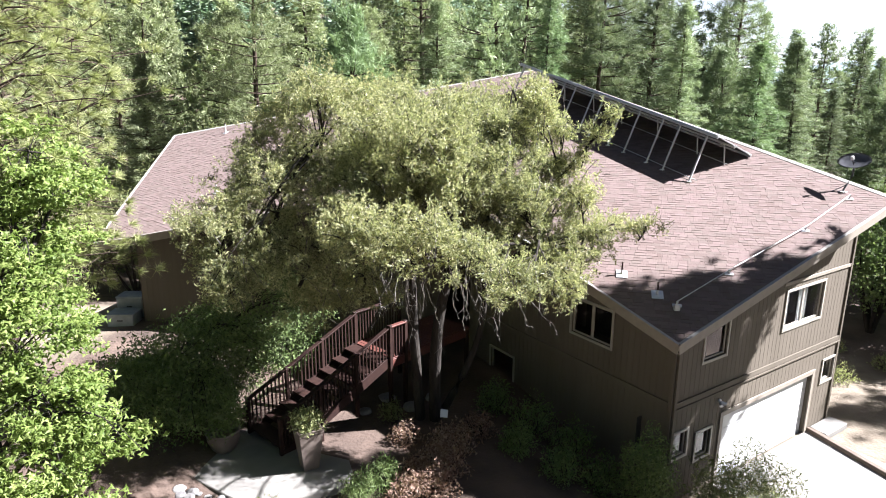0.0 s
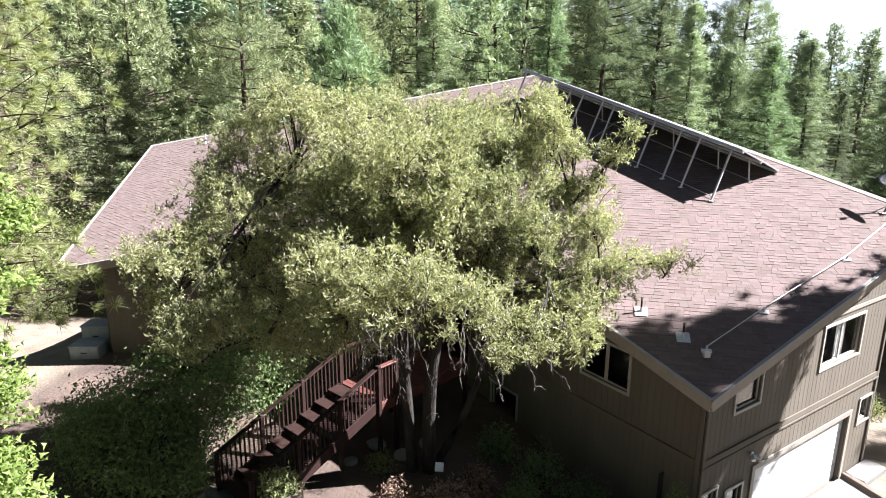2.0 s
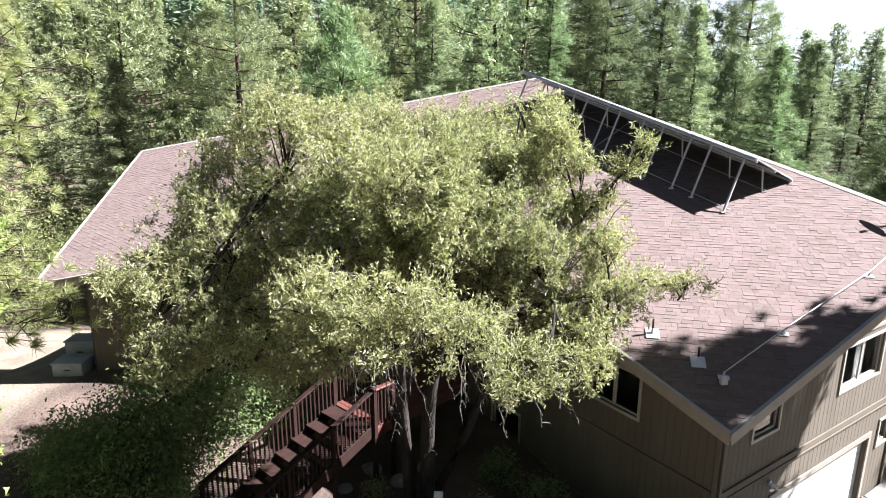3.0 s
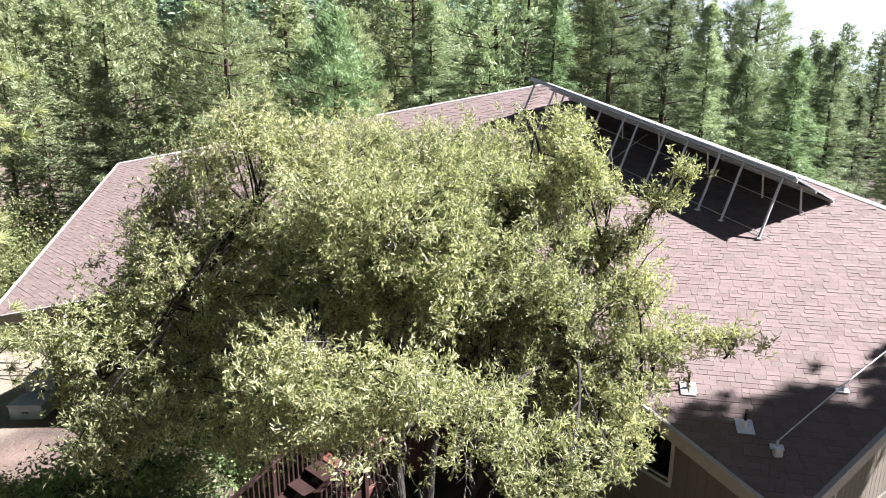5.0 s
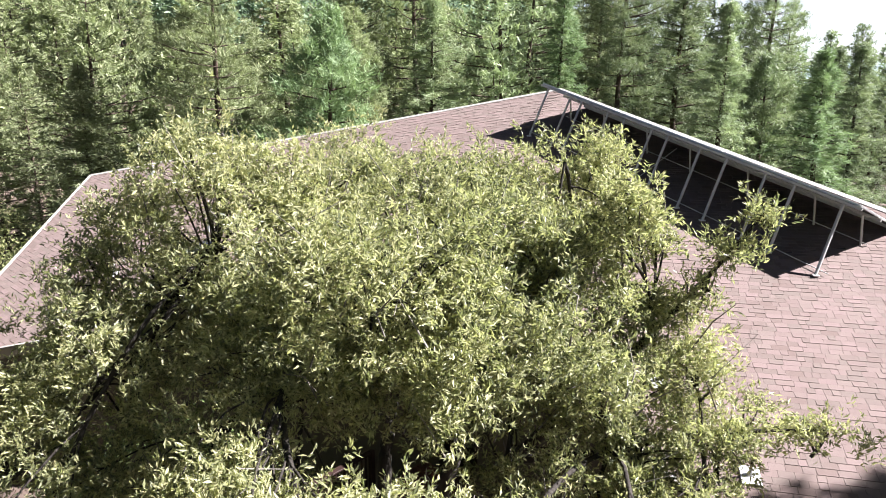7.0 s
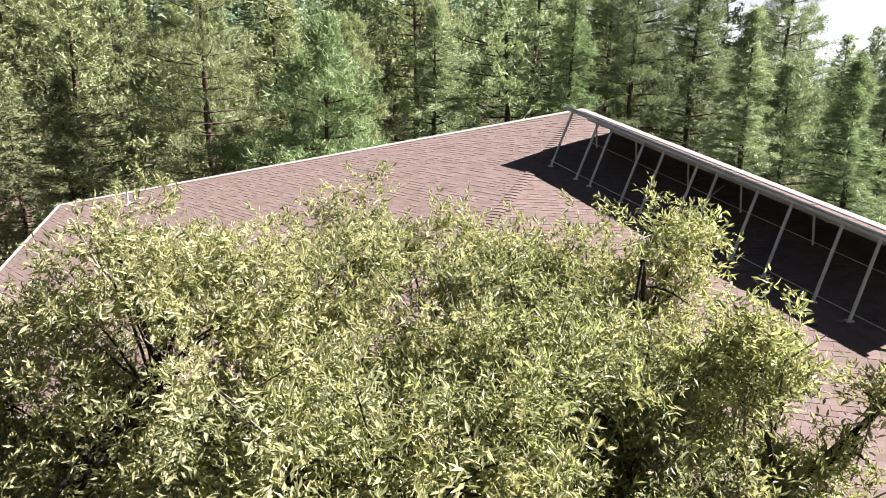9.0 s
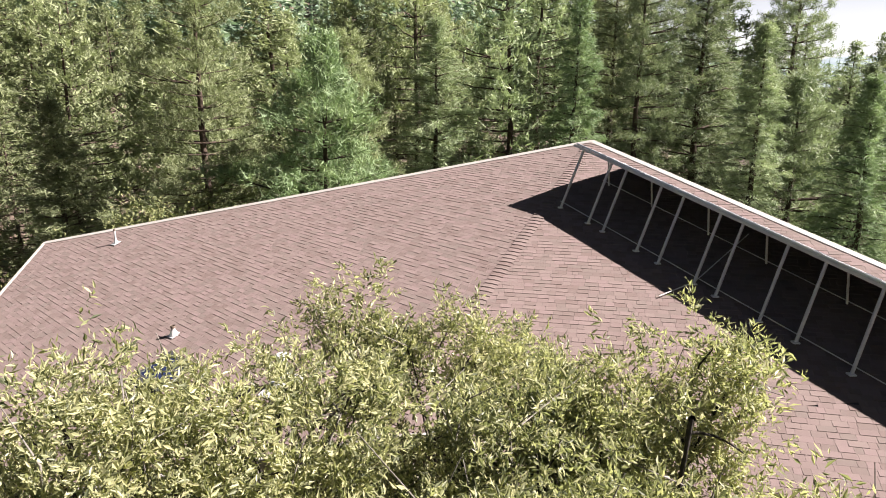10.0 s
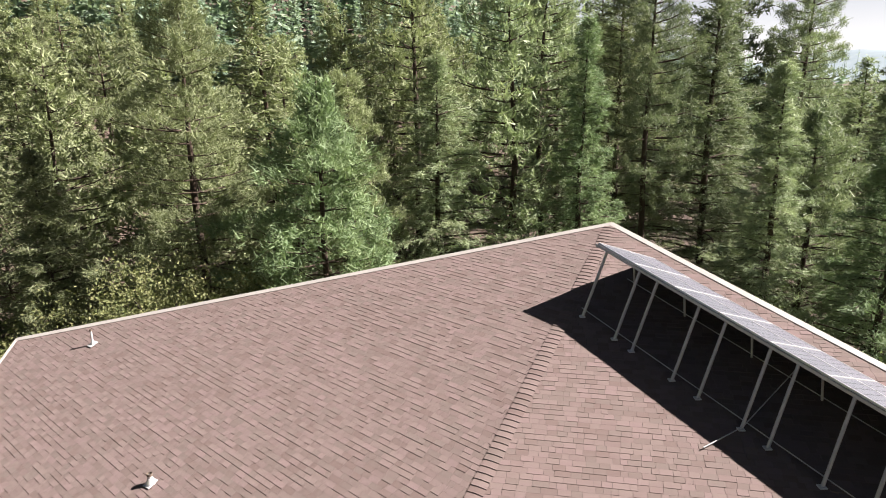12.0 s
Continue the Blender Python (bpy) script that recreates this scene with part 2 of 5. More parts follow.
M_TARP = material("grey_blue_crate", [(0.2, 0.22, 0.24), (0.3, 0.32, 0.34)], scale=5, rough=0.6, bump=0.2)


def glass_material():
    m = bpy.data.materials.new("window_glass")
    m.use_nodes = True
    bs = m.node_tree.nodes["Principled BSDF"]
    bs.inputs["Base Color"].default_value = (0.9, 0.93, 0.95, 1)
    bs.inputs["Roughness"].default_value = 0.03
    bs.inputs["Transmission Weight"].default_value = 1.0
    bs.inputs["IOR"].default_value = 1.45
    return m


M_GLASS = glass_material()
for dull in (M_SHINGLE, M_SHINGLE_ONE, M_SIDING, M_RAIL, M_BARK, M_PINEBARK):
    dull.node_tree.nodes["Principled BSDF"].inputs["Specular IOR Level"].default_value = 0.15


def ground_material():
    """Bare sand in the yards, leaf litter under the trees, from the lie of the land."""
    m = material("ground", [(0.04, 0.027, 0.02), (0.075, 0.051, 0.038), (0.12, 0.083, 0.062)], scale=0.8, rough=0.95, bump=0.7, bump_scale=9, bump_dist=0.06)
    nd, ln = m.node_tree.nodes, m.node_tree.links
    bs = nd["Principled BSDF"]
    litter = bs.inputs["Base Color"].links[0].from_socket
    att = nd.new("ShaderNodeAttribute")
    att.attribute_name = "sand"
    nz = nd.new("ShaderNodeTexNoise")
    nz.inputs["Scale"].default_value = 1.3
    nz.inputs["Detail"].default_value = 8
    tc = nd.new("ShaderNodeTexCoord")
    ln.new(tc.outputs["Object"], nz.inputs[0])
    rp = nd.new("ShaderNodeValToRGB")
    rp.color_ramp.elements[0].position, rp.color_ramp.elements[1].position = 0.3, 0.7
    rp.color_ramp.elements[0].color, rp.color_ramp.elements[1].color = (0.125, 0.099, 0.07, 1), (0.2, 0.166, 0.121, 1)
    ln.new(nz.outputs["Fac"], rp.inputs[0])
    mx = nd.new("ShaderNodeMix")
    mx.data_type = "RGBA"
    ln.new(att.outputs["Fac"], mx.inputs["Factor"])
    ln.new(litter, mx.inputs["A"])
    ln.new(rp.outputs[0], mx.inputs["B"])
    ln.new(mx.outputs["Result"], bs.inputs["Base Color"])
    return m


M_GROUND = ground_material()


# ---- ground ----
def smooth(t):
    t = np.clip(t, 0, 1)
    return t * t * (3 - 2 * t)


def land(x, y):
    x, y = np.asarray(x, float), np.asarray(y, float)
    yard = 1.5 * smooth((7.5 - x) / 7) + 1.0 * smooth((-4 - x) / 7)
    z = yard * smooth((60 - y) / 30) - 4.4 * smooth((-11.8 - x) / 8) * smooth((y - 19) / 9)
    z = z - 1.5 * smooth((y - 32) / 18) * smooth((x + 60) / 40)
    z = z + 95 * smooth((y - 70) / 280) * smooth((90 - x) / 120) + 8 * smooth((-20 - x) / 60) * smooth((y - 20) / 60)
    z = z - 12 * smooth((x - 40) / 120) * smooth((y - 30) / 60)
    z = z + 0.06 * np.sin(1.1 * x + 0.4 * y) * np.sin(0.9 * y - 0.3 * x)
    return z


def build_ground():
    def axis(lo, hi, centre_lo, centre_hi, fine):
        mid = np.arange(centre_lo, centre_hi + 1e-6, fine)
        up = centre_hi + np.cumsum(fine * 1.22 ** np.arange(1, 45))
        dn = centre_lo - np.cumsum(fine * 1.22 ** np.arange(1, 45))
        return np.concatenate([dn[dn > lo][::-1], mid, up[up < hi]])
    xs, ys = axis(-3500, 3500, -22, 26, 0.5), axis(-1500, 4500, -4, 44, 0.5)
    gx, gy = np.meshgrid(xs, ys, indexing="ij")
    v = np.stack([gx, gy, land(gx, gy)], -1).reshape(-1, 3)
    i, j = np.meshgrid(np.arange(len(xs) - 1), np.arange(len(ys) - 1), indexing="ij")
    a = i * len(ys) + j
    f = np.stack([a, a + len(ys), a + len(ys) + 1, a + 1], -1).reshape(-1, 4)
    me = np_mesh("ground", v, f, True)
    x, y = v[:, 0], v[:, 1]
    right = smooth((x - 9.5) / 2) * smooth((26.5 - y) / 2.5) * smooth((18.6 - x) / 2) * smooth((y + 4) / 6)
    left = smooth((-11.2 - x) / 1.2) * smooth((y - 17.5) / 2) * smooth((41 - y) / 4) * smooth((x + 40) / 8)
    att = me.attributes.new("sand", "FLOAT", "POINT")
    att.data.foreach_set("value", np.clip(right + left, 0, 1).astype(np.float32))
    ob = mesh_part("ground", me, M_GROUND)
    tagged(ob, "bare sandy yard running into leaf-littered forest floor", "ground", kind="structure")


build_ground()

# ---- house ----
UX, VX, CORNER = Vector((0.83, 0.558, 0)), Vector((-0.558, 0.83, 0)), Vector((5.86, 14.67, 0))


def hp(u, v, z=0.0):
    """A place by the garage wing's own axes: u along its gable wall, v along its front wall."""
    return CORNER + UX * u + VX * v + Vector((0, 0, z))


def roof_r(x, y):
    return 0.13 + 0.077 * x + 0.354 * y


def roof_l(x, y):
    return 1.556 + 0.185 * x + 0.294 * y


def on_r(x, y, dz=0.0):
    return Vector((x, y, roof_r(x, y) + dz))


def on_l(x, y, dz=0.0):
    return Vector((x, y, roof_l(x, y) + dz))


PEAK = Vector((4.46, 31.8))
FRONT, REAR = hp(-1.05, -0.72).to_2d(), hp(8.6, -0.95).to_2d()
HIP, NOTCH = Vector((-1.32, 21.4)), Vector((0.02, 21.4))
WEST_TOP, WEST_LOW = Vector((-13.35, 32.0)), Vector((-12.1, 21.4))
POLY_R = [FRONT, REAR, PEAK, HIP, NOTCH]
POLY_L = [WEST_LOW, HIP, PEAK, WEST_TOP]
house = thing("house", "two-storey olive-brown house with a dark shingled hip roof", "house")


def inside(poly, x, y):
    n, ok = len(poly), np.ones_like(x, bool)
    for a, b in zip(poly, poly[1:] + poly[:1]):
        ok &= (b.x - a.x) * (y - a.y) - (b.y - a.y) * (x - a.x) > -1e-6
    return ok


def prism(bm, bottom, top):
    """A solid between two outlines with the same number of corners."""
    lo, hi = [bm.verts.new(p) for p in bottom], [bm.verts.new(p) for p in top]
    n = len(lo)
    bm.faces.new(lo[::-1])
    bm.faces.new(hi)
    for i in range(n):
        bm.faces.new((lo[i], lo[(i + 1) % n], hi[(i + 1) % n], hi[i]))


def roof_deck(name, poly, on):
    bm = bmesh.new()
    prism(bm, [on(p.x, p.y, -0.2) for p in poly], [on(p.x, p.y, -0.012) for p in poly])
    bmesh.ops.recalc_face_normals(bm, faces=bm.faces)
    return part(name, bm, M_UNDER, house)


roof_right = roof_deck("roof", POLY_R, on_r)
roof_left = roof_deck("roof", POLY_L, on_l)


def clip_poly(pts, poly):
    """Cut a small outline (list of 2D points) by the convex edges of poly."""
    for a, b in zip(poly, poly[1:] + poly[:1]):
        out = []
        for p, q in zip(pts, pts[1:] + pts[:1]):
            sp = (b.x - a.x) * (p[1] - a.y) - (b.y - a.y) * (p[0] - a.x)
            sq = (b.x - a.x) * (q[1] - a.y) - (b.y - a.y) * (q[0] - a.x)
            if sp >= 0:
                out.append(p)
            if (sp >= 0) != (sq >= 0):
                k = sp / (sp - sq)
                out.append((p[0] + k * (q[0] - p[0]), p[1] + k * (q[1] - p[1])))
        pts = out
        if len(pts) < 3:
            return []
    return pts


def shingle_rows(poly, grad, shape, step_up=0.13, width=0.24):
    """Courses of tabs over a roof face: lists of plan outlines (low edge first), with whole tabs told from cut ones."""
    g = Vector(grad).normalized()
    c = Vector((g.y, -g.x))
    rnd = random.Random(5)
    fall = math.sqrt(1 + Vector(grad).length_squared)
    dy = step_up / fall
    gs = [p.dot(g) for p in poly]
    cs = [p.dot(c) for p in poly]
    rows, k = [], 0
    y = min(gs)
    while y < max(gs):
        x = min(cs) - width * (rnd.random() + 0.2)
        while x < max(cs):
            w = width * rnd.choice((0.55, 0.8, 1.0, 1.0, 1.25))
            gap = 0.005
            quad = [c * (x + gap) + g * y, c * (x + w) + g * y, c * (x + w) + g * (y + dy * 1.12), c * (x + gap) + g * (y + dy * 1.12)]
            mid = (quad[0] + quad[2]) / 2
            cut = clip_poly([tuple(p) for p in quad], shape(mid.x, mid.y))
            if len(cut) >= 3:
                rows.append((cut, y, k, rnd.random(), len(cut) == 4 and inside(shape(mid.x, mid.y), np.array([p.x for p in quad]), np.array([p.y for p in quad])).all()))
            x += w
        y += dy
        k += 1
    return rows, g, dy


def lay_shingles(poly, on, grad, roof, shape, near):
    """Tabs as wedges, thick at their lower edge: single pieces in the stretch near(x, y), the rest joined."""
    rows, g, dy = shingle_rows(poly, grad, shape)
    big, ones = bmesh.new(), 0
    for cut, y0, k, rr, whole in rows:
        def lift(p, rr=rr, y0=y0):
            return 0.003 + (0.009 if rr < 0.42 else 0.0008 + 0.0015 * rr) * (1 - (Vector(p).dot(g) - y0) / (dy * 1.12))
        cx, cy = sum(p[0] for p in cut) / len(cut), sum(p[1] for p in cut) / len(cut)
        single = whole and ones < 290 and near(cx, cy)
        bm = bmesh.new() if single else big
        base = on(cx, cy) if single else Vector((0, 0, 0))
        top = [bm.verts.new(on(p[0], p[1], lift(p)) - base) for p in cut]
        low = [bm.verts.new(on(p[0], p[1], -0.012) - base) for p in cut]
        try:
            bm.faces.new(top)
            for i in range(len(cut)):
                j = (i + 1) % len(cut)
                bm.faces.new((low[i], low[j], top[j], top[i]))
        except ValueError:
            pass
        if single:
            ob = part("shingle", bm, M_SHINGLE_ONE, roof)
            ob.location = base
            ones += 1
    part("shingle_field", big, M_SHINGLE, roof, "brown and tan blended asphalt shingle tabs", kind="stuff")


def edge_board(a, b, w, h, mat, name, label="", drop=0.1, shift=Vector((0, 0, 0))):
    bm = bmesh.new()
    beam(bm, a + Vector((0, 0, -drop)) + shift, b + Vector((0, 0, -drop)) + shift, w, h, 0.006)
    return part(name, bm, mat, house, label)


def r3(p):
    return on_r(p.x, p.y)


def l3(p):
    return on_l(p.x, p.y)


for a, b in ((r3(FRONT), r3(REAR)), (r3(NOTCH), r3(FRONT)), (l3(WEST_LOW), l3(HIP)), (r3(HIP), r3(NOTCH)), (l3(WEST_TOP), l3(WEST_LOW))):
    edge_board(a, b, 0.045, 0.24, M_TRIM, "fascia", "tan painted fascia board", drop=0.135)
    edge_board(a, b, 0.09, 0.022, M_EDGE, "drip_edge", "pale metal drip edge", drop=-0.012)
for a, b in ((r3(REAR), r3(PEAK)), (l3(PEAK), l3(WEST_TOP))):
    nrm = Vector((-0.077, -0.354, 1) if b == r3(PEAK) else (-0.185, -0.294, 1)).normalized()
    inward = nrm.cross(b - a).normalized()
    bm = bmesh.new()
    beam(bm, a + inward * 0.05 + nrm * 0.014, b + inward * 0.05 + nrm * 0.014, 0.18, 0.016, 0.004, up=nrm)
    part("ridge_flashing", bm, M_EDGE, house, "pale metal flashing along the high roof edge")
    edge_board(a, b, 0.05, 0.26, M_TRIM, "fascia", "tan painted fascia board", drop=0.14)

# hip caps: overlapping tabs bent over the hip
hip_a, hip_b = Vector((*HIP, (roof_r(*HIP) + roof_l(*HIP)) / 2)), Vector((*PEAK, roof_r(*PEAK)))
hip_dir = (hip_b - hip_a).normalized()
hip_n = int((hip_b - hip_a).length / 0.15)
side_r = Vector((hip_dir.y, -hip_dir.x, 0)).normalized()
cap_me = None
for i in range(hip_n):
    if cap_me is None:
        bm = bmesh.new()
        pr = side_r * 0.16 + Vector((0, 0, 0.077 * side_r.x * 0.16 + 0.354 * side_r.y * 0.16))
        pl = -side_r * 0.16 + Vector((0, 0, -(0.185 * side_r.x + 0.294 * side_r.y) * 0.16))
        rows = []
        for s, h in ((0, 0.032), (0.2, 0.01)):
            o = hip_dir * s + Vector((0, 0, h))
            rows.append([bm.verts.new(o + pl), bm.verts.new(o), bm.verts.new(o + pr)])
        foot = [bm.verts.new(v.co - Vector((0, 0, 0.03))) for v in rows[0]]
        for j in range(2):
            bm.faces.new((rows[0][j], rows[0][j + 1], rows[1][j + 1], rows[1][j]))
            bm.faces.new((foot[j], foot[j + 1], rows[0][j + 1], rows[0][j]))
        bmesh.ops.recalc_face_normals(bm, faces=bm.faces)
        ob = part("hip_cap", bm, M_SHINGLE_ONE, roof_right)
        cap_me = ob.data
    else:
        ob = mesh_part("hip_cap", cap_me, None, roof_right)
    ob.location = hip_a + hip_dir * (i * 0.15)


def weld(bm):
    """Joins touching solids: merges their corners and drops the faces between them."""
    bmesh.ops.remove_doubles(bm, verts=bm.verts, dist=1e-4)
    seen = {}
    for f in bm.faces:
        seen.setdefault(tuple(round(c, 3) for c in f.calc_center_median()), []).append(f)
    twice = [f for fs in seen.values() if len(fs) > 1 for f in fs]
    bmesh.ops.delete(bm, geom=twice, context="FACES_ONLY")
    bmesh.ops.recalc_face_normals(bm, faces=bm.faces)


def wall_quad(bm, a, b, top_a, top_b, holes, thick, base=-1.5):
    """A wall from a to b (plan), its top sloping from top_a to top_b, with square holes (s0, s1, z0, z1) through it."""
    a, b = Vector((a.x, a.y, 0)), Vector((b.x, b.y, 0))
    d = b - a
    length = d.length
    d.normalize()
    inn = Vector((-d.y, d.x, 0)) * thick
    cuts = sorted({0.0, length, *[h[0] for h in holes], *[h[1] for h in holes]})

    def top(s):
        return top_a + (top_b - top_a) * s / length

    for s0, s1 in zip(cuts, cuts[1:]):
        mids = [h for h in holes if h[0] <= s0 + 1e-6 and h[1] >= s1 - 1e-6]
        spans, z = [], base
        for h in sorted(mids, key=lambda h: h[2]):
            spans.append((z, z, h[2], h[2]))
            z = h[3]
        spans.append((z, z, top(s0), top(s1)))
        for z0, z1, t0, t1 in spans:
            if t0 - z0 < 1e-3 and t1 - z1 < 1e-3:
                continue
            lo = [a + d * s0 + Vector((0, 0, z0)), a + d * s1 + Vector((0, 0, z1)), a + d * s1 + inn + Vector((0, 0, z1)), a + d * s0 + inn + Vector((0, 0, z0))]
            hi = [a + d * s0 + Vector((0, 0, t0)), a + d * s1 + Vector((0, 0, t1)), a + d * s1 + inn + Vector((0, 0, t1)), a + d * s0 + inn + Vector((0, 0, t0))]
            prism(bm, lo, hi)


GABLE_HOLES = [(4.86, 6.95, 4.16, 5.3), (1.08, 2.06, 4.1, 5.05), (2.3, 7.08, 0.02, 2.18), (7.72, 8.4, 1.72, 2.46), (0.02, 0.7, 1.56, 2.26), (1.15, 1.78, 1.2, 1.98)]
GABLE_HOLES = [(max(h[0], 0.12), *h[1:]) for h in GABLE_HOLES]
# front wall: s runs from the notch to the garage corner, so v = 8.75 - s
FRONT_HOLES = [(8.75 - 3.62, 8.75 - 2.12, 3.98, 5.02), (8.75 - 7.4, 8.75 - 6.2, 1.22, 2.12)]


def walls():
    g0, g1, n0 = hp(0, 0), hp(8.55, 0), hp(0, 8.75)
    w0, w1 = Vector((-11.0, 22.1, 0)), Vector((-0.02, 22.1, 0))
    pk, wt = Vector((4.3, 31.5, 0)), Vector((-12.9, 31.7, 0))
    specs = [(g0, g1, roof_r, GABLE_HOLES), (n0, g0, roof_r, FRONT_HOLES), (w0, w1, None, []), (g1, pk, roof_r, []), (pk, wt, roof_l, []), (wt, w0, roof_l, [])]
    for a, b, fn, holes in specs:
        fa = (fn or roof_l)(a.x, a.y) - 0.15
        fb = (fn or (lambda x, y: min(roof_l(x, y), roof_r(x, y))))(b.x, b.y) - 0.15
        bm = bmesh.new()
        wall_quad(bm, a, b, fa, fb, holes, 0.16)
        weld(bm)
        part("wall", bm, M_SIDING, house, "grooved olive-brown plywood siding")
        # battens that stand for the grooves' lands
        d = (b - a)
        ln = d.length
        d.normalize()
        out = Vector((d.y, -d.x, 0)) * 0.004
        s = 0.12
        while s < ln - 0.05:
            zt = fa + (fb - fa) * s / ln
            spans = [(-1.4, zt)]
            for h in holes:
                if h[0] - 0.1 < s < h[1] + 0.1:
                    spans = [q for z0, z1 in spans for q in ((z0, min(z1, h[2])), (max(z0, h[3]), z1)) if q[1] - q[0] > 0.05]
            for z0, z1 in spans:
                p = a + d * s + out
                bm = bmesh.new()
                beam(bm, Vector((p.x, p.y, z0)), Vector((p.x, p.y, z1)), 0.193, 0.012, 0.003, up=out)
                part("siding_board", bm, M_SIDING, house)
            s += 0.2


walls()


def on_wall(a, b):
    """A pose maker for things on the wall from a to b: s along it, z up, out from it."""
    d = (b - a).normalized()
    out = Vector((d.y, -d.x, 0))

    def at(s, z, o=0.0):
        p = a + d * s + out * o
        return Vector((p.x, p.y, z))
    return at, d, out


def trim_strip(at, s0, z0, s1, z1, w, depth, name, parent, mat, o=0.0):
    bm = bmesh.new()
    a, b = at(s0, z0, depth / 2 + o), at(s1, z1, depth / 2 + o)
    upv = (at(0, 0, 1) - at(0, 0, 0))
    beam(bm, a, b, w, depth, 0.004, up=upv)
    return part(name, bm, mat, parent)


def window(at, hole, panes, name="window", curtain=False, w=0.075):
    """A framed window in its hole: casing, panes with sash bars, a dark room or curtain behind."""
    s0, s1, z0, z1 = hole
    win = new(name)
    win.parent = house
    for a in ((s0 - w / 2, z0 - w, s0 - w / 2, z1 + w), (s1 + w / 2, z0 - w, s1 + w / 2, z1 + w)):
        trim_strip(at, *a, w, 0.035, "frame", win, M_FRAME, 0.014)
    for a in ((s0 - 0.001, z1 + w / 2, s1 + 0.001, z1 + w / 2), (s0 - 0.001, z0 - w / 2, s1 + 0.001, z0 - w / 2)):
        trim_strip(at, *a, w, 0.034, "frame", win, M_FRAME, 0.014)
    step = (s1 - s0) / panes
    for i in range(panes):
        a, b = s0 + i * step, s0 + (i + 1) * step
        for q in ((a + 0.025, z0, a + 0.025, z1), (b - 0.025, z0, b - 0.025, z1)):
            trim_strip(at, *q, 0.05, 0.04, "sash", win, M_FRAME, -0.07)
        for q in ((a + 0.05, z0 + 0.025, b - 0.05, z0 + 0.025), (a + 0.05, z1 - 0.025, b - 0.05, z1 - 0.025)):
            trim_strip(at, *q, 0.05, 0.04, "sash", win, M_FRAME, -0.07)
        bm = bmesh.new()
        beam(bm, at((a + b) / 2, z0 + 0.04, -0.06), at((a + b) / 2, z1 - 0.04, -0.06), step - 0.08, 0.008, 0, up=at(0, 0, 1) - at(0, 0, 0))
        pane = part("pane", bm, M_GLASS, win)
        pane.visible_shadow = False
        if curtain:
            bm = bmesh.new()
            n = 15
            vs = []
            for k in range(n + 1):
                s = a + 0.02 + (step * 0.45) * k / n
                o = -0.2 + 0.025 * math.sin(k * 2.2)
                vs.append((bm.verts.new(at(s, z0 - 0.05, o)), bm.verts.new(at(s, z1 + 0.05, o))))
            for p, q in zip(vs, vs[1:]):
                bm.faces.new((p[0], q[0], q[1], p[1]))
            part("curtain", bm, M_CURTAIN, win, "pale grey drawn-back curtain")
    bm = bmesh.new()
    cx, cz = (s0 + s1) / 2, (z0 + z1) / 2
    beam(bm, at(cx, z0 - 0.2, -0.9), at(cx, z1 + 0.2, -0.9), s1 - s0 + 0.6, 0.02, 0, up=at(0, 0, 1) - at(0, 0, 0))
    part("room_back", bm, M_DARKROOM, win)
    return win


AT_G, GD, GOUT = on_wall(hp(0, 0), hp(8.55, 0))
AT_F, FD, FOUT = on_wall(hp(0, 8.75), hp(0, 0))
window(AT_G, GABLE_HOLES[0], 2, curtain=True)
window(AT_G, GABLE_HOLES[1], 1)
window(AT_G, GABLE_HOLES[3], 1)
window(AT_G, GABLE_HOLES[4], 1)
window(AT_G, GABLE_HOLES[5], 1)
window(AT_F, FRONT_HOLES[0], 2)
window(AT_F, FRONT_HOLES[1], 1)
# belly band, upper band, corner boards
trim_strip(AT_G, 0, 3.12, 8.55, 3.12, 0.16, 0.04, "belly_band", house, M_SIDING, 0.014)
trim_strip(AT_G, 0, 3.0, 8.55, 3.0, 0.05, 0.055, "belly_band", house, M_SIDING, 0.014)
trim_strip(AT_G, 4.6, 5.58, 8.5, 5.58, 0.1, 0.035, "upper_band", house, M_TRIM, 0.016)
trim_strip(AT_G, 8.5, -0.5, 8.5, 7.4, 0.1, 0.045, "corner_board", house, M_SIDING, 0.014)
trim_strip(AT_G, 0.05, -0.5, 0.05, 5.5, 0.1, 0.045, "corner_board", house, M_SIDING, 0.014)
trim_strip(AT_F, 8.7, -0.5, 8.7, 5.5, 0.1, 0.045, "corner_board", house, M_SIDING, 0.014)
trim_strip(AT_F, 0.3, 3.12, 8.64, 3.12, 0.16, 0.04, "belly_band", house, M_SIDING, 0.014)


def garage():
    s0, s1, z0, z1 = GABLE_HOLES[2]
    door = new("garage_door")
    door.parent = house
    tagged(door, "white sectional double garage door, shut")
    upv = AT_G(0, 0, 1) - AT_G(0, 0, 0)
    for k in range(4):
        h = (z1 - z0) / 4
        bm = bmesh.new()
        zc = z0 + h * (k + 0.5)
        beam(bm, AT_G(s0 + 0.01, zc, -0.12), AT_G(s1 - 0.01, zc, -0.12), h - 0.012, 0.05, 0.008, up=upv)
        part("panel", bm, M_GARAGE, door)
    for q in ((s0 - 0.07, z0 - 0.1, s0 - 0.07, z1 + 0.14), (s1 + 0.07, z0 - 0.1, s1 + 0.07, z1 + 0.14)):
        trim_strip(AT_G, *q, 0.14, 0.04, "door_casing", house, M_TRIM, 0.014)
    trim_strip(AT_G, s0, z1 + 0.07, s1, z1 + 0.07, 0.14, 0.04, "door_casing", house, M_TRIM, 0.014)


garage()


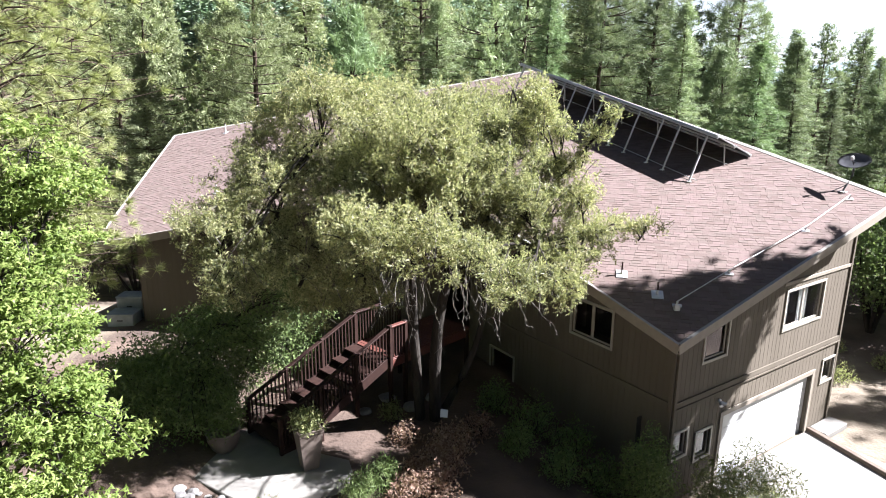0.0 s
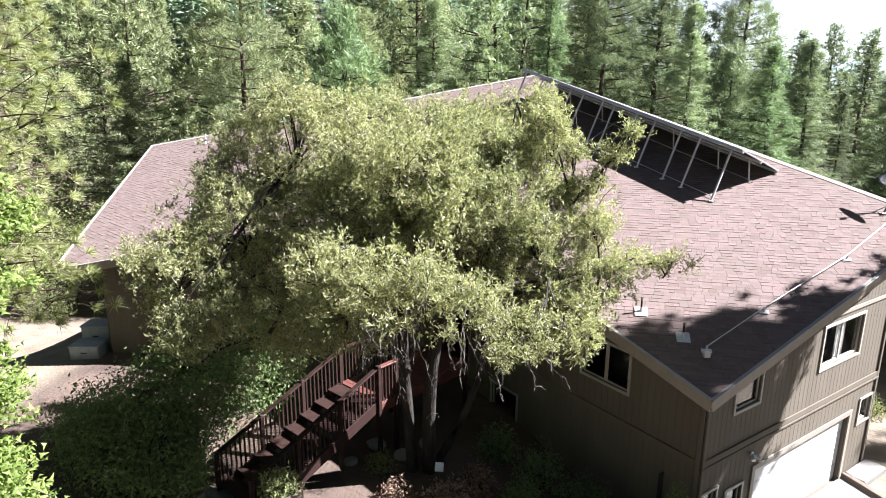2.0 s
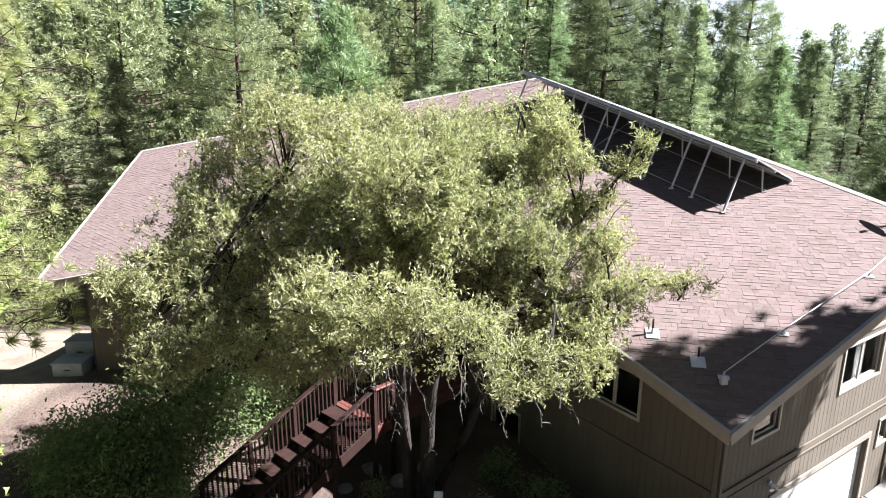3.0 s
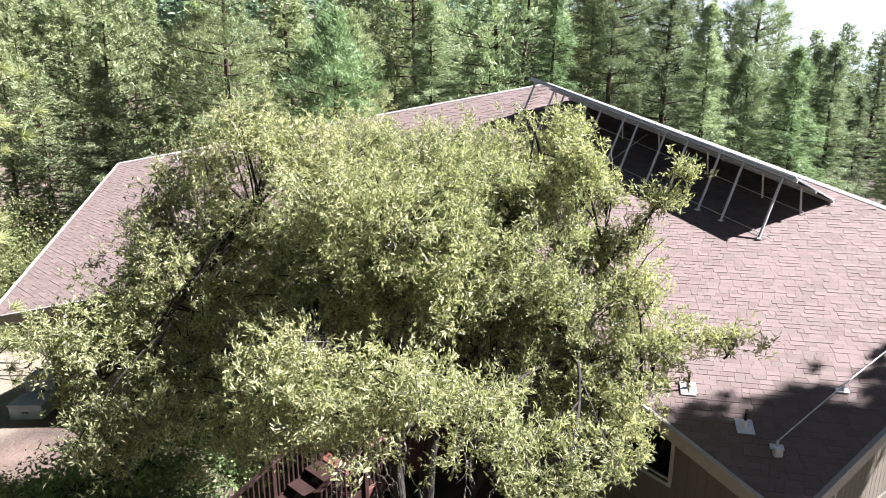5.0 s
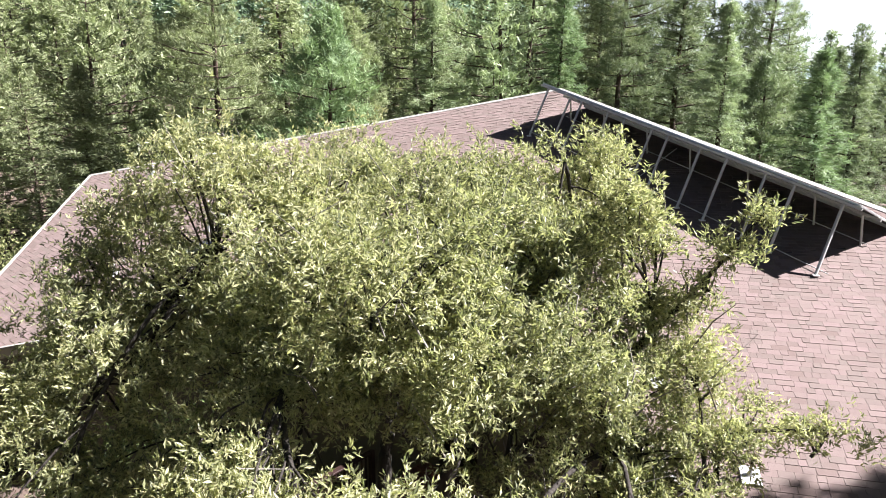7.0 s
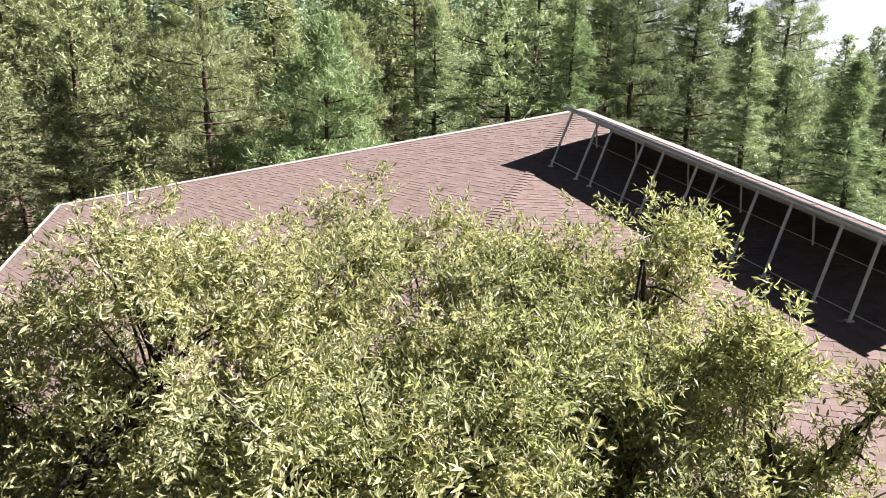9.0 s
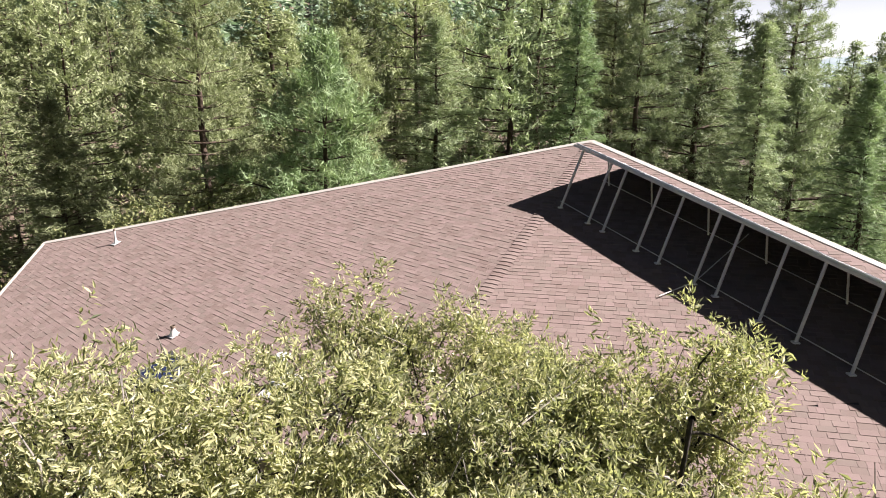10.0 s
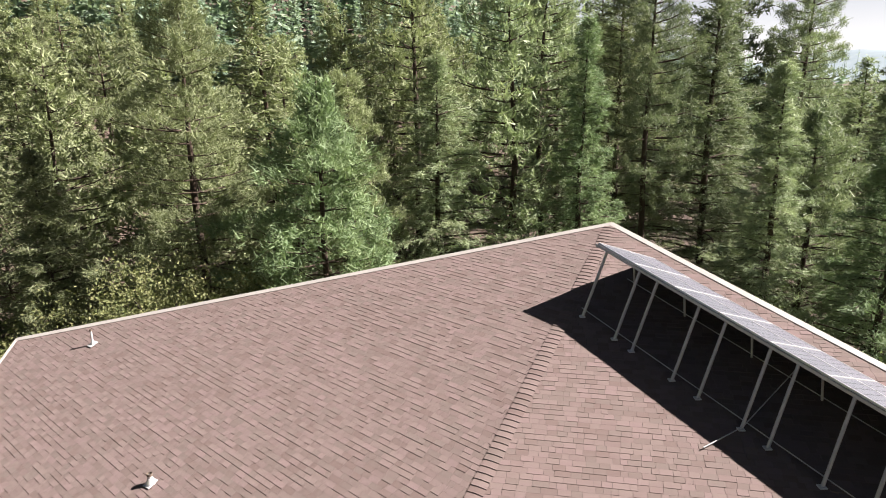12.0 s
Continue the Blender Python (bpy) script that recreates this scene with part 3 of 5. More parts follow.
def wall_lamp():
    lamp = new("wall_lamp")
    lamp.parent = house
    p = AT_G(2.02, 2.72, 0.05)
    bm = bmesh.new()
    bmesh.ops.create_cone(bm, cap_ends=True, segments=14, radius1=0.06, radius2=0.06, depth=0.04, matrix=Matrix.Translation(p) @ GOUT.to_track_quat("Z", "Y").to_matrix().to_4x4())
    part("back_plate", bm, M_LEAD, lamp)
    for k in (-1, 1):
        d = (GOUT + GD * k * 0.8 + Vector((0, 0, -0.6))).normalized()
        bm = bmesh.new()
        bmesh.ops.create_cone(bm, cap_ends=True, segments=14, radius1=0.03, radius2=0.055, depth=0.14, matrix=Matrix.Translation(p + d * 0.11) @ d.to_track_quat("Z", "Y").to_matrix().to_4x4())
        part("spotlight_head", bm, M_LEAD, lamp)


wall_lamp()


# ---- roof furniture ----
def roof_vent(x, y, on, h=0.3, r=0.03, plate=0.21, label="white pipe vent with a square flashing on the roof", pipe=None):
    v = thing("roof_vent", label, "vent", on(x, y), group="roof vents")
    n = Vector((-(on(1, 0) - on(0, 0)).z, -(on(0, 1) - on(0, 0)).z, 1)).normalized()
    tilt = n.to_track_quat("Z", "Y").to_matrix().to_4x4()
    bm = bmesh.new()
    box(bm, Matrix.Translation(n * 0.03) @ tilt, plate, plate * 1.15, 0.012, 0.004)
    part("flashing", bm, M_LEAD, v)
    bm = bmesh.new()
    bmesh.ops.create_cone(bm, cap_ends=True, segments=14, radius1=r * 2.1, radius2=r * 1.15, depth=0.12, matrix=Matrix.Translation((0, 0, 0.08)))
    part("collar", bm, M_LEAD, v)
    vs, q = tube([(0, 0, 0), (0, 0, h * 0.5), (0, 0, h)], r, 12)
    mesh_part("pipe", np_mesh("pipe", vs, q, True), pipe or M_LEAD, v)
    vs, q = tube([(0, 0, h - 0.01), (0, 0, h + 0.05)], r * 1.12, 12)
    mesh_part("pipe_end", np_mesh("pipe_end", vs, q, True), M_TIMBER, v, "brown weathered pipe end")
    return v


for x, y in ((5.39, 15.2), (4.72, 16.1), (3.88, 18.0)):
    roof_vent(x, y, on_r, 0.3, 0.022, 0.29, "thin dark pipe vent on a pale square flashing", M_RAIL)
roof_vent(-10.45, 30.9, on_l, 0.42)
roof_vent(-6.56, 25.5, on_l, 0.2, 0.05)
roof_vent(-8.62, 23.9, on_l, 0.34)


def flue():
    f = thing("flue_pipe", "round metal stove flue with a flat rain cap", "flue", on_l(-3.43, 23.2))
    vs, q = tube([(0, 0, -0.1), (0, 0, 0.25), (0, 0, 0.52)], 0.09, 16)
    mesh_part("pipe", np_mesh("pipe", vs, q, True), M_LEAD, f)
    bm = bmesh.new()
    bmesh.ops.create_cone(bm, cap_ends=True, segments=20, radius1=0.19, radius2=0.14, depth=0.05, matrix=Matrix.Translation((0, 0, 0.6)))
    part("rain_cap", bm, M_LEAD, f)
    n = Vector((-0.185, -0.294, 1)).normalized()
    g = Vector((0.5326, 0.8464, 0.347)).normalized()
    bm = bmesh.new()
    box(bm, Matrix.Translation(n * 0.022 - g * 0.1) @ Matrix((g.cross(n), g, n)).transposed().to_4x4(), 0.6, 0.75, 0.012, 0.004)
    part("flashing_plate", bm, M_LEAD, f, "pale square sheet-metal plate")
    bm = bmesh.new()
    for k in range(3):
        a = k * 2.1
        beam(bm, (0.08 * math.cos(a), 0.08 * math.sin(a), 0.5), (0.09 * math.cos(a), 0.09 * math.sin(a), 0.59), 0.015, 0.015)
    part("cap_strap", bm, M_LEAD, f)
    bm = bmesh.new()
    bmesh.ops.create_cone(bm, cap_ends=True, segments=18, radius1=0.26, radius2=0.1, depth=0.1, matrix=Matrix.Translation((0, 0, 0.04)))
    part("flashing", bm, M_LEAD, f)


flue()


def skylight(cx, cy, lx, ly):
    s = thing("skylight", "dark glazed skylight on a raised curb", "skylight", on_l(cx, cy))
    n = Vector((-0.185, -0.294, 1)).normalized()
    g = Vector((0.64, 0.77, 0.345)).normalized()
    c = g.cross(n).normalized()
    m = Matrix((c, g, n)).transposed().to_4x4()
    for k, (px, py, w, h) in enumerate(((0, ly / 2, lx, 0.07), (0, -ly / 2, lx, 0.07), (lx / 2, 0, 0.07, ly), (-lx / 2, 0, 0.07, ly))):
        bm = bmesh.new()
        box(bm, m @ Matrix.Translation((px, py, 0.06)), w + 0.002 * k, h + 0.07 * (k < 2), 0.15, 0.006)
        part("curb", bm, M_POT if k == 2 else M_BACKSHEET, s)
    bm = bmesh.new()
    box(bm, m @ Matrix.Translation((0, 0, 0.11)), lx - 0.06, ly - 0.06, 0.03, 0.008)
    part("pane", bm, M_SKYGLASS, s)


skylight(-6.2, 24.13, 0.98, 0.8)


def conduit():
    c = thing("roof_conduit", "grey conduit run on white feet across the shingles", "conduit")
    pts = [(5.74, 14.75), (7.41, 15.8), (10.17, 17.44), (12.17, 18.86)]
    vs, q = tube([on_r(x, y, 0.14) for x, y in pts], 0.012, 8)
    mesh_part("pipe", np_mesh("pipe", vs, q, True), M_POST, c)
    for x, y in pts:
        n = Vector((-0.077, -0.354, 1)).normalized().to_track_quat("Z", "Y").to_matrix().to_4x4()
        bm = bmesh.new()
        box(bm, Matrix.Translation(on_r(x, y, 0.03)) @ n, 0.22, 0.12, 0.012, 0.004)
        box(bm, Matrix.Translation(on_r(x, y, 0.09)), 0.04, 0.04, 0.12, 0.004)
        part("foot", bm, M_LEAD, c)
    bm = bmesh.new()
    box(bm, Matrix.Translation(on_r(5.68, 14.6, 0.09)), 0.14, 0.1, 0.16, 0.01)
    part("junction_box", bm, M_LEAD, c)


conduit()


def dish():
    base = on_r(12.2, 19.3)
    d = thing("satellite_dish", "grey oval satellite dish on a bent dark arm", "satellite dish", base)
    top = Vector((0.3, 0.1, 0.5))
    hub = Vector((0.3, 0.1, 0.9))
    vs, q = tube([(0, 0, 0.02), (0.12, 0.03, 0.22), top, hub], 0.028, 8)
    mesh_part("mast", np_mesh("mast", vs, q, True), M_BACKSHEET, d)
    vs, q = tube([(-0.28, 0.05, 0.02), (-0.05, 0.04, 0.14), (0.12, 0.03, 0.22)], 0.014, 6)
    mesh_part("brace", np_mesh("brace", vs, q, True), M_BACKSHEET, d)
    bm = bmesh.new()
    box(bm, Matrix.Translation((0, 0, 0.02)), 0.2, 0.2, 0.02, 0.005)
    part("foot_plate", bm, M_LEAD, d)
    face = Vector((-0.45, -0.35, 0.82)).normalized()
    rot = face.to_track_quat("Z", "Y").to_matrix().to_4x4()
    bm = bmesh.new()
    n = 28
    rings = []
    for k in range(1, 7):
        r, z = k / 6, 0.075 * (k / 6) ** 2
        rings.append([bm.verts.new(hub + rot.to_3x3() @ Vector((0.46 * r * math.cos(a / n * 2 * math.pi), 0.36 * r * math.sin(a / n * 2 * math.pi), z))) for a in range(n)])
    ctr = bm.verts.new(hub)
    for a in range(n):
        b = (a + 1) % n
        bm.faces.new((ctr, rings[0][a], rings[0][b]))
        for r0, r1 in zip(rings, rings[1:]):
            bm.faces.new((r0[a], r1[a], r1[b], r0[b]))
    bmesh.ops.solidify(bm, geom=bm.faces[:], thickness=0.014)
    for f in bm.faces:
        f.smooth = True
    part("reflector", bm, M_DISH, d)
    arm = hub + face * 0.4 + Vector((0, 0, -0.18))
    vs, q = tube([top + Vector((0.04, 0, 0.1)), arm], 0.014, 6)
    mesh_part("feed_arm", np_mesh("feed_arm", vs, q, True), M_BACKSHEET, d)
    bm = bmesh.new()
    box(bm, Matrix.Translation(arm) @ rot, 0.08, 0.08, 0.13, 0.012)
    part("receiver", bm, M_LEAD, d)


dish()


def on_uv(u, v, dz=0.0):
    p = hp(u, v)
    return on_r(p.x, p.y, dz)


FEET_V = [12.82, 11.84, 11.35, 10.29, 9.67, 8.72, 8.19, 7.2, 6.45, 5.43, 4.74, 3.68]


def solar_array():
    arr = thing("solar_array", "tilted row of solar panels on galvanised roof posts", "solar panels")
    hi_u, lo_u = 5.75, 7.85

    def hi(v, dz=0.0):
        return Vector((*hp(hi_u, v).to_2d(), on_uv(5.0, v).z + 1.56 + dz))

    def lo(v, dz=0.0):
        return Vector((*hp(lo_u, v).to_2d(), on_uv(lo_u, v).z + 0.07 + dz))

    v0, v1 = 3.35, 13.1
    n = 9
    w = (v1 - v0) / n
    up = (lo(v1) - hi(v1)).cross(VX).normalized()
    up = up if up.z > 0 else -up
    for k in range(n):
        for j in range(2):
            va, vb = v0 + k * w + 0.008, v0 + (k + 1) * w - 0.008
            f0, f1 = j / 2 + 0.003, (j + 1) / 2 - 0.003
            c = [hi(va).lerp(lo(va), f0), hi(vb).lerp(lo(vb), f0), hi(vb).lerp(lo(vb), f1), hi(va).lerp(lo(va), f1)]
            panel = new("solar_panel")
            panel.parent = arr
            bm = bmesh.new()
            prism(bm, [p - up * 0.02 for p in c], [p + up * 0.012 for p in c])
            bmesh.ops.recalc_face_normals(bm, faces=bm.faces)
            part("backsheet", bm, M_BACKSHEET, panel)
            bm = bmesh.new()
            for a, b in zip(c, c[1:] + c[:1]):
                beam(bm, a + up * 0.003, b + up * 0.003, 0.035, 0.045, 0.003, up=up)
            part("frame", bm, M_ALU, panel)
            bm = bmesh.new()
            ex, ey = (c[1] - c[0]), (c[3] - c[0])
            for a in range(6):
                for b in range(6):
                    o = c[0] + ex * ((a + 0.06) / 6.24 + 0.018) + ey * ((b + 0.06) / 6.24 + 0.018) + up * 0.016
                    dx, dy = ex * (0.93 / 6.24), ey * (0.93 / 6.24)
                    bm.faces.new([bm.verts.new(p) for p in (o, o + dx, o + dx + dy, o + dy)])
            part("cell_grid", bm, M_CELL, panel, "blue-grey cells with the sky's sheen in their colour", kind="stuff")
    for f in (0.0, 0.48, 0.95):
        bm = bmesh.new()
        a, b = hi(v0 - 0.05).lerp(lo(v0 - 0.05), f), hi(v1 + 0.05).lerp(lo(v1 + 0.05), f)
        beam(bm, a - up * 0.06, b - up * 0.06, 0.06, 0.06, 0.004, up=up)
        part("rail", bm, M_POST, arr)
    for i, v in enumerate(FEET_V):
        foot = on_uv(4.98, v)
        tip = hi(v, -0.07)
        vs, q = tube([foot, foot.lerp(tip, 0.5), tip], 0.034, 10)
        mesh_part("post", np_mesh("post", vs, q, True), M_POST, arr)
        bm = bmesh.new()
        box(bm, Matrix.Translation(foot + Vector((0, 0, 0.03))), 0.13, 0.13, 0.03, 0.006)
        part("post_foot", bm, M_LEAD, arr)
        if i % 2 == 0 or i > 9:
            b_foot = on_uv(6.75, v - 0.05)
            b_tip = hi(v).lerp(lo(v), 0.48) - up * 0.08
            vs, q = tube([b_foot, b_tip], 0.026, 8)
            mesh_part("post", np_mesh("post", vs, q, True), M_POST, arr)
    for u in (5.15, 6.75):
        vs, q = tube([on_uv(u, v, 0.07) for v in np.linspace(3.5, 13.0, 20)], 0.011, 6)
        mesh_part("roof_conduit_run", np_mesh("roof_conduit_run", vs, q, True), M_POST, arr)
    vs, q = tube([on_uv(4.1, 8.9, 0.06), on_uv(5.0, 8.7, 0.08), on_uv(6.7, 8.6, 0.5)], 0.012, 6)
    mesh_part("brace", np_mesh("brace", vs, q, True), M_POST, arr)


solar_array()

# ---- yard ----
def slab(name, outline, z, depth, mat, label, category):
    bm = bmesh.new()
    prism(bm, [Vector((x, y, z - depth)) for x, y in outline], [Vector((x, y, z)) for x, y in outline])
    bmesh.ops.recalc_face_normals(bm, faces=bm.faces)
    bmesh.ops.bevel(bm, geom=[e for e in bm.edges if all(v.co.z > z - 1e-4 for v in e.verts)], offset=0.015, segments=2, affect="EDGES")
    return tagged(part(name, bm, mat), label, category, kind="structure")


def gxy(s, o):
    p = AT_G(s, 0, o)
    return (p.x, p.y)


slab("driveway", [gxy(2.1, 0.02), gxy(2.1, 4.2), gxy(7.4, 4.2), gxy(7.4, 0.02)], 0.1, 0.4, M_CONCRETE, "pale concrete driveway apron before the garage", "driveway")
slab("road", [gxy(-3.0, 4.25), gxy(-3.0, 12), gxy(9.0, 12), gxy(7.4, 4.25)], 0.085, 0.4, M_ASPHALT, "grey asphalt drive beyond the apron", "road")
patio_pts = [(-6.6, 14.0), (-4.4, 12.6), (-3.4, 12.9), (-2.5, 13.3), (-2.2, 13.9), (-2.4, 14.5), (-3.2, 14.8), (-5.4, 16.0), (-6.1, 15.7)]
slab("patio", patio_pts, 1.66, 0.35, M_CONCRETE, "pale concrete landing slab at the foot of the steps", "patio")

for a, b in (((12.0, 18.75), (12.95, 16.1)), ((12.95, 16.1), (13.6, 13.6))):
    bm = bmesh.new()
    beam(bm, (*a, 0.12), (*b, 0.12), 0.2, 0.22, 0.02)
    tagged(part("timber_border", bm, M_TIMBER), "weathered timber edging beside the driveway", "edging", "timber edging")
bm = bmesh.new()
beam(bm, AT_G(7.35, 0.12, 0.35), AT_G(8.7, 0.12, 0.35), 0.6, 0.22, 0.03)
tagged(part("doorstep", bm, M_CONCRETE), "low concrete step beside the garage", "step")


def stairs():
    st = thing("entry_stairs", "brown-stained wooden stairs darkened for shade, rising to a red-brown landing", "stairs")
    a, b = Vector((-4.75, 15.25, 1.66)), Vector((-2.15, 18.0, 3.15))
    d = (b - a)
    run = Vector((d.x, d.y, 0)).normalized()
    side = Vector((run.y, -run.x, 0))
    n = 8
    half = 0.8
    for k in range(n):
        p = a + Vector((d.x, d.y, 0)) * ((k + 0.5) / n) + Vector((0, 0, d.z * (k + 1) / n - 0.025))
        bm = bmesh.new()
        beam(bm, p - side * half, p + side * half, 0.46, 0.05, 0.006)
        part("tread", bm, M_RAIL, st)
    for s in (-1, 1):
        bm = bmesh.new()
        beam(bm, a + side * s * half + Vector((0, 0, -0.08)), b + side * s * half + Vector((0, 0, -0.08)), 0.06, 0.3, 0.006)
        part("stringer", bm, M_RAIL, st)
        o = side * s * half
        bm = bmesh.new()
        beam(bm, a + o + Vector((0, 0, 1.0)), b + o + Vector((0, 0, 1.0)), 0.14, 0.045, 0.008)
        part("handrail", bm, M_RAIL, st)
        for k in range(4):
            q = a + d * (k / 3) + o
            bm = bmesh.new()
            beam(bm, q + Vector((0, 0, -0.9 if k else -0.2)), q + Vector((0, 0, 1.05)), 0.1, 0.1, 0.008, up=run)
            part("rail_post", bm, M_RAIL, st)
        for k in range(1, 30):
            if k % 10 == 0:
                continue
            q = a + d * (k / 30) + o
            bm = bmesh.new()
            beam(bm, q + Vector((0, 0, 0.1)), q + Vector((0, 0, 0.98)), 0.035, 0.035, 0, up=run)
            part("baluster", bm, M_RAIL, st)
    deck = thing("entry_deck", "red-brown boarded entry landing on dark posts", "deck")
    c0 = b + Vector((0, 0, 0.0))
    for k in range(24):
        p = c0 + run * (0.09 + 0.148 * k)
        bm = bmesh.new()
        beam(bm, p - side * 0.86, p + side * 0.86, 0.14, 0.04, 0.005)
        part("board", bm, M_DECK, deck)
    for s in (-1, 1):
        o = side * s * 0.84
        bm = bmesh.new()
        beam(bm, c0 + o + Vector((0, 0, -0.16)), c0 + o + run * 3.5 + Vector((0, 0, -0.16)), 0.05, 0.26, 0.006)
        # lit side gets the redder stain, the other the shade-darkened one
        part("rim_joist", bm, M_DECK if s > 0 else M_RAIL, deck)
        bm = bmesh.new()
        beam(bm, c0 + o + Vector((0, 0, 1.02)), c0 + o + run * (0.6 if s > 0 else 1.9) + Vector((0, 0, 1.02)), 0.15, 0.045, 0.008)
        part("handrail", bm, M_DECK if s > 0 else M_RAIL, deck)
        for k in range(5 if s > 0 else 16):
            q = c0 + o + run * (0.12 + 0.115 * k)
            bm = bmesh.new()
            beam(bm, q, q + Vector((0, 0, 1.0)), 0.032, 0.032, 0, up=run)
            part("baluster", bm, M_RAIL, deck)
        for r in ((0.0, 0.6, 3.4) if s > 0 else (0.0, 1.9, 3.4)):
            q = c0 + o + run * r
            bm = bmesh.new()
            beam(bm, Vector((q.x, q.y, float(land(q.x, q.y)) - 0.2)), q + Vector((0, 0, 1.06 if r < 3 else -0.03)), 0.11, 0.11, 0.008, up=run)
            part("support_post", bm, M_RAIL, deck)


stairs()


def leaf_mesh(name, at, length, width, mat, parent, label="", **kw):
    v, q = leaf_quads(at, length, width, **kw)
    return mesh_part(name, np_mesh(name, v, q), mat, parent, label)


def rounded(n, r, flat=1.0, centre=(0, 0, 0), shell=0.4):
    d = RNG.normal(size=(n, 3))
    d /= np.linalg.norm(d, axis=1, keepdims=True)
    rr = r * (shell + (1 - shell) * RNG.random(n) ** 0.6)
    rr *= 1 + 0.22 * np.sin(4 * d[:, 0] + 1.3) * np.sin(5 * d[:, 1]) + 0.15 * np.sin(7 * d[:, 2] + d[:, 0] * 3)
    p = d * rr[:, None]
    p[:, 2] *= flat
    return p + np.array(centre)


def planter():
    x, y = -3.35, 14.2
    z = 1.66
    p = thing("tall_planter", "tall tapered brown square planter with a leafy plant", "planter", (x, y, z))
    bm = bmesh.new()
    rot = Matrix.Rotation(radians(30), 4, "Z")
    prof = [(0.17, 0.0), (0.19, 0.02), (0.3, 1.02), (0.32, 1.04), (0.32, 1.12), (0.26, 1.12), (0.25, 0.98)]
    rings = [[bm.verts.new(rot @ Vector((sx * r, sy * r, zz))) for sx, sy in ((-1, -1), (1, -1), (1, 1), (-1, 1))] for r, zz in prof]
    bm.faces.new(rings[0][::-1])
    bm.faces.new(rings[-1])
    for r0, r1 in zip(rings, rings[1:]):
        for i in range(4):
            bm.faces.new((r0[i], r0[(i + 1) % 4], r1[(i + 1) % 4], r1[i]))
    part("pot", bm, M_POT, p)
    leaf_mesh("plant", rounded(1400, 0.42, 0.75, (0, 0, 1.3)), 0.1, 0.035, M_GREY_BUSH, p, "olive-green leafy plant")
    x, y = -5.75, 14.95
    p = thing("round_pot", "wide dark round pot with a dark leafy shrub", "pot", (x, y, 1.66))
    bm = bmesh.new()
    prof = [(0.22, 0.0), (0.32, 0.1), (0.42, 0.35), (0.42, 0.5), (0.45, 0.55), (0.45, 0.6), (0.38, 0.6), (0.37, 0.5)]
    rings = [[bm.verts.new((r * math.cos(a / 20 * 2 * math.pi), r * math.sin(a / 20 * 2 * math.pi), zz)) for a in range(20)] for r, zz in prof]
    bm.faces.new(rings[0][::-1])
    bm.faces.new(rings[-1])
    for r0, r1 in zip(rings, rings[1:]):
        for i in range(20):
            bm.faces.new((r0[i], r0[(i + 1) % 20], r1[(i + 1) % 20], r1[i]))
    for f in bm.faces:
        f.smooth = True
    part("pot", bm, M_POT, p)
    leaf_mesh("plant", rounded(2200, 0.6, 0.9, (0, 0, 1.05)), 0.09, 0.04, M_BUSH, p, "dark green leafy shrub")


planter()


def stems(x, y, z, h, r, n=7, rad=0.018):
    out = []
    for k in range(n):
        a = k * 2.4
        tip = np.array([x + r * 0.7 * math.cos(a), y + r * 0.7 * math.sin(a), z + h])
        base = np.array([x + 0.05 * math.cos(a), y + 0.05 * math.sin(a), z - 0.1])
        mid = (base + tip) / 2 + np.array([0.1 * math.cos(a + 1), 0.1 * math.sin(a + 1), 0.1])
        out.append(tube([base, mid, tip], [rad, rad * 0.8, rad * 0.4], 5))
    return join(out)


def bush(x, y, r, flat, n, length, width, mat, label, bark=None, lift=0.6, name="bush"):
    z = float(land(x, y))
    b = thing(name, label, "bush", group="garden bushes")
    v, q = stems(x, y, z, r * flat * 1.2, r)
    mesh_part("woody_base", np_mesh("woody_base", v, q, True), bark or M_BARK, b)
    leaf_mesh("foliage", rounded(n, r, flat, (x, y, z + r * flat * lift), 0.3), length, width, mat, b)
    return b


bush(7.4, 13.6, 1.35, 0.95, 15000, 0.11, 0.026, M_GREY_BUSH, "loose grey-green shrub beside the driveway", lift=0.85)
bush(5.15, 14.1, 0.75, 1.5, 6500, 0.1, 0.03, M_BUSH, "dark green shrub against the front wall", lift=0.95)
for x, y, r in ((3.6, 15.9, 0.7), (4.2, 14.6, 0.6), (2.6, 16.6, 0.75), (3.1, 14.7, 0.55), (2.0, 15.4, 0.5), (1.6, 17.6, 0.6)):
    bush(x, y, r, 1.0, 1900, 0.09, 0.035, M_BUSH, "dark green shrub in the shade of the front wall")
for x, y, r, n in ((0.25, 15.2, 0.6, 1900), (0.0, 14.2, 0.65, 2200), (-0.6, 13.9, 0.5, 1500), (-0.2, 13.2, 0.6, 1800), (-0.8, 13.0, 0.5, 1300), (1.0, 16.0, 0.5, 1200), (-1.0, 15.7, 0.45, 900)):
    bush(x, y, r, 0.8, n, 0.09, 0.04, M_RUST, "low rust-brown leafy bush in the mulch bed")
bush(-1.45, 13.7, 0.5, 0.9, 2000, 0.1, 0.025, M_BUSH, "green low shrub by the concrete slab")
bush(-1.95, 13.15, 0.45, 0.9, 1800, 0.1, 0.025, M_BUSH, "green low shrub by the concrete slab")
bush(-3.9, 12.2, 0.45, 0.9, 900, 0.12, 0.02, M_NEEDLE, "yellow-green tufted shrub before the concrete slab")
bush(-1.5, 16.9, 0.4, 0.9, 900, 0.08, 0.03, M_GREY_BUSH, "small grey-green shrub under the stairs")
bush(-7.3, 15.6, 1.5, 0.9, 9000, 0.1, 0.045, M_BUSH, "broad dark green shrub beside the stairs", lift=0.8)
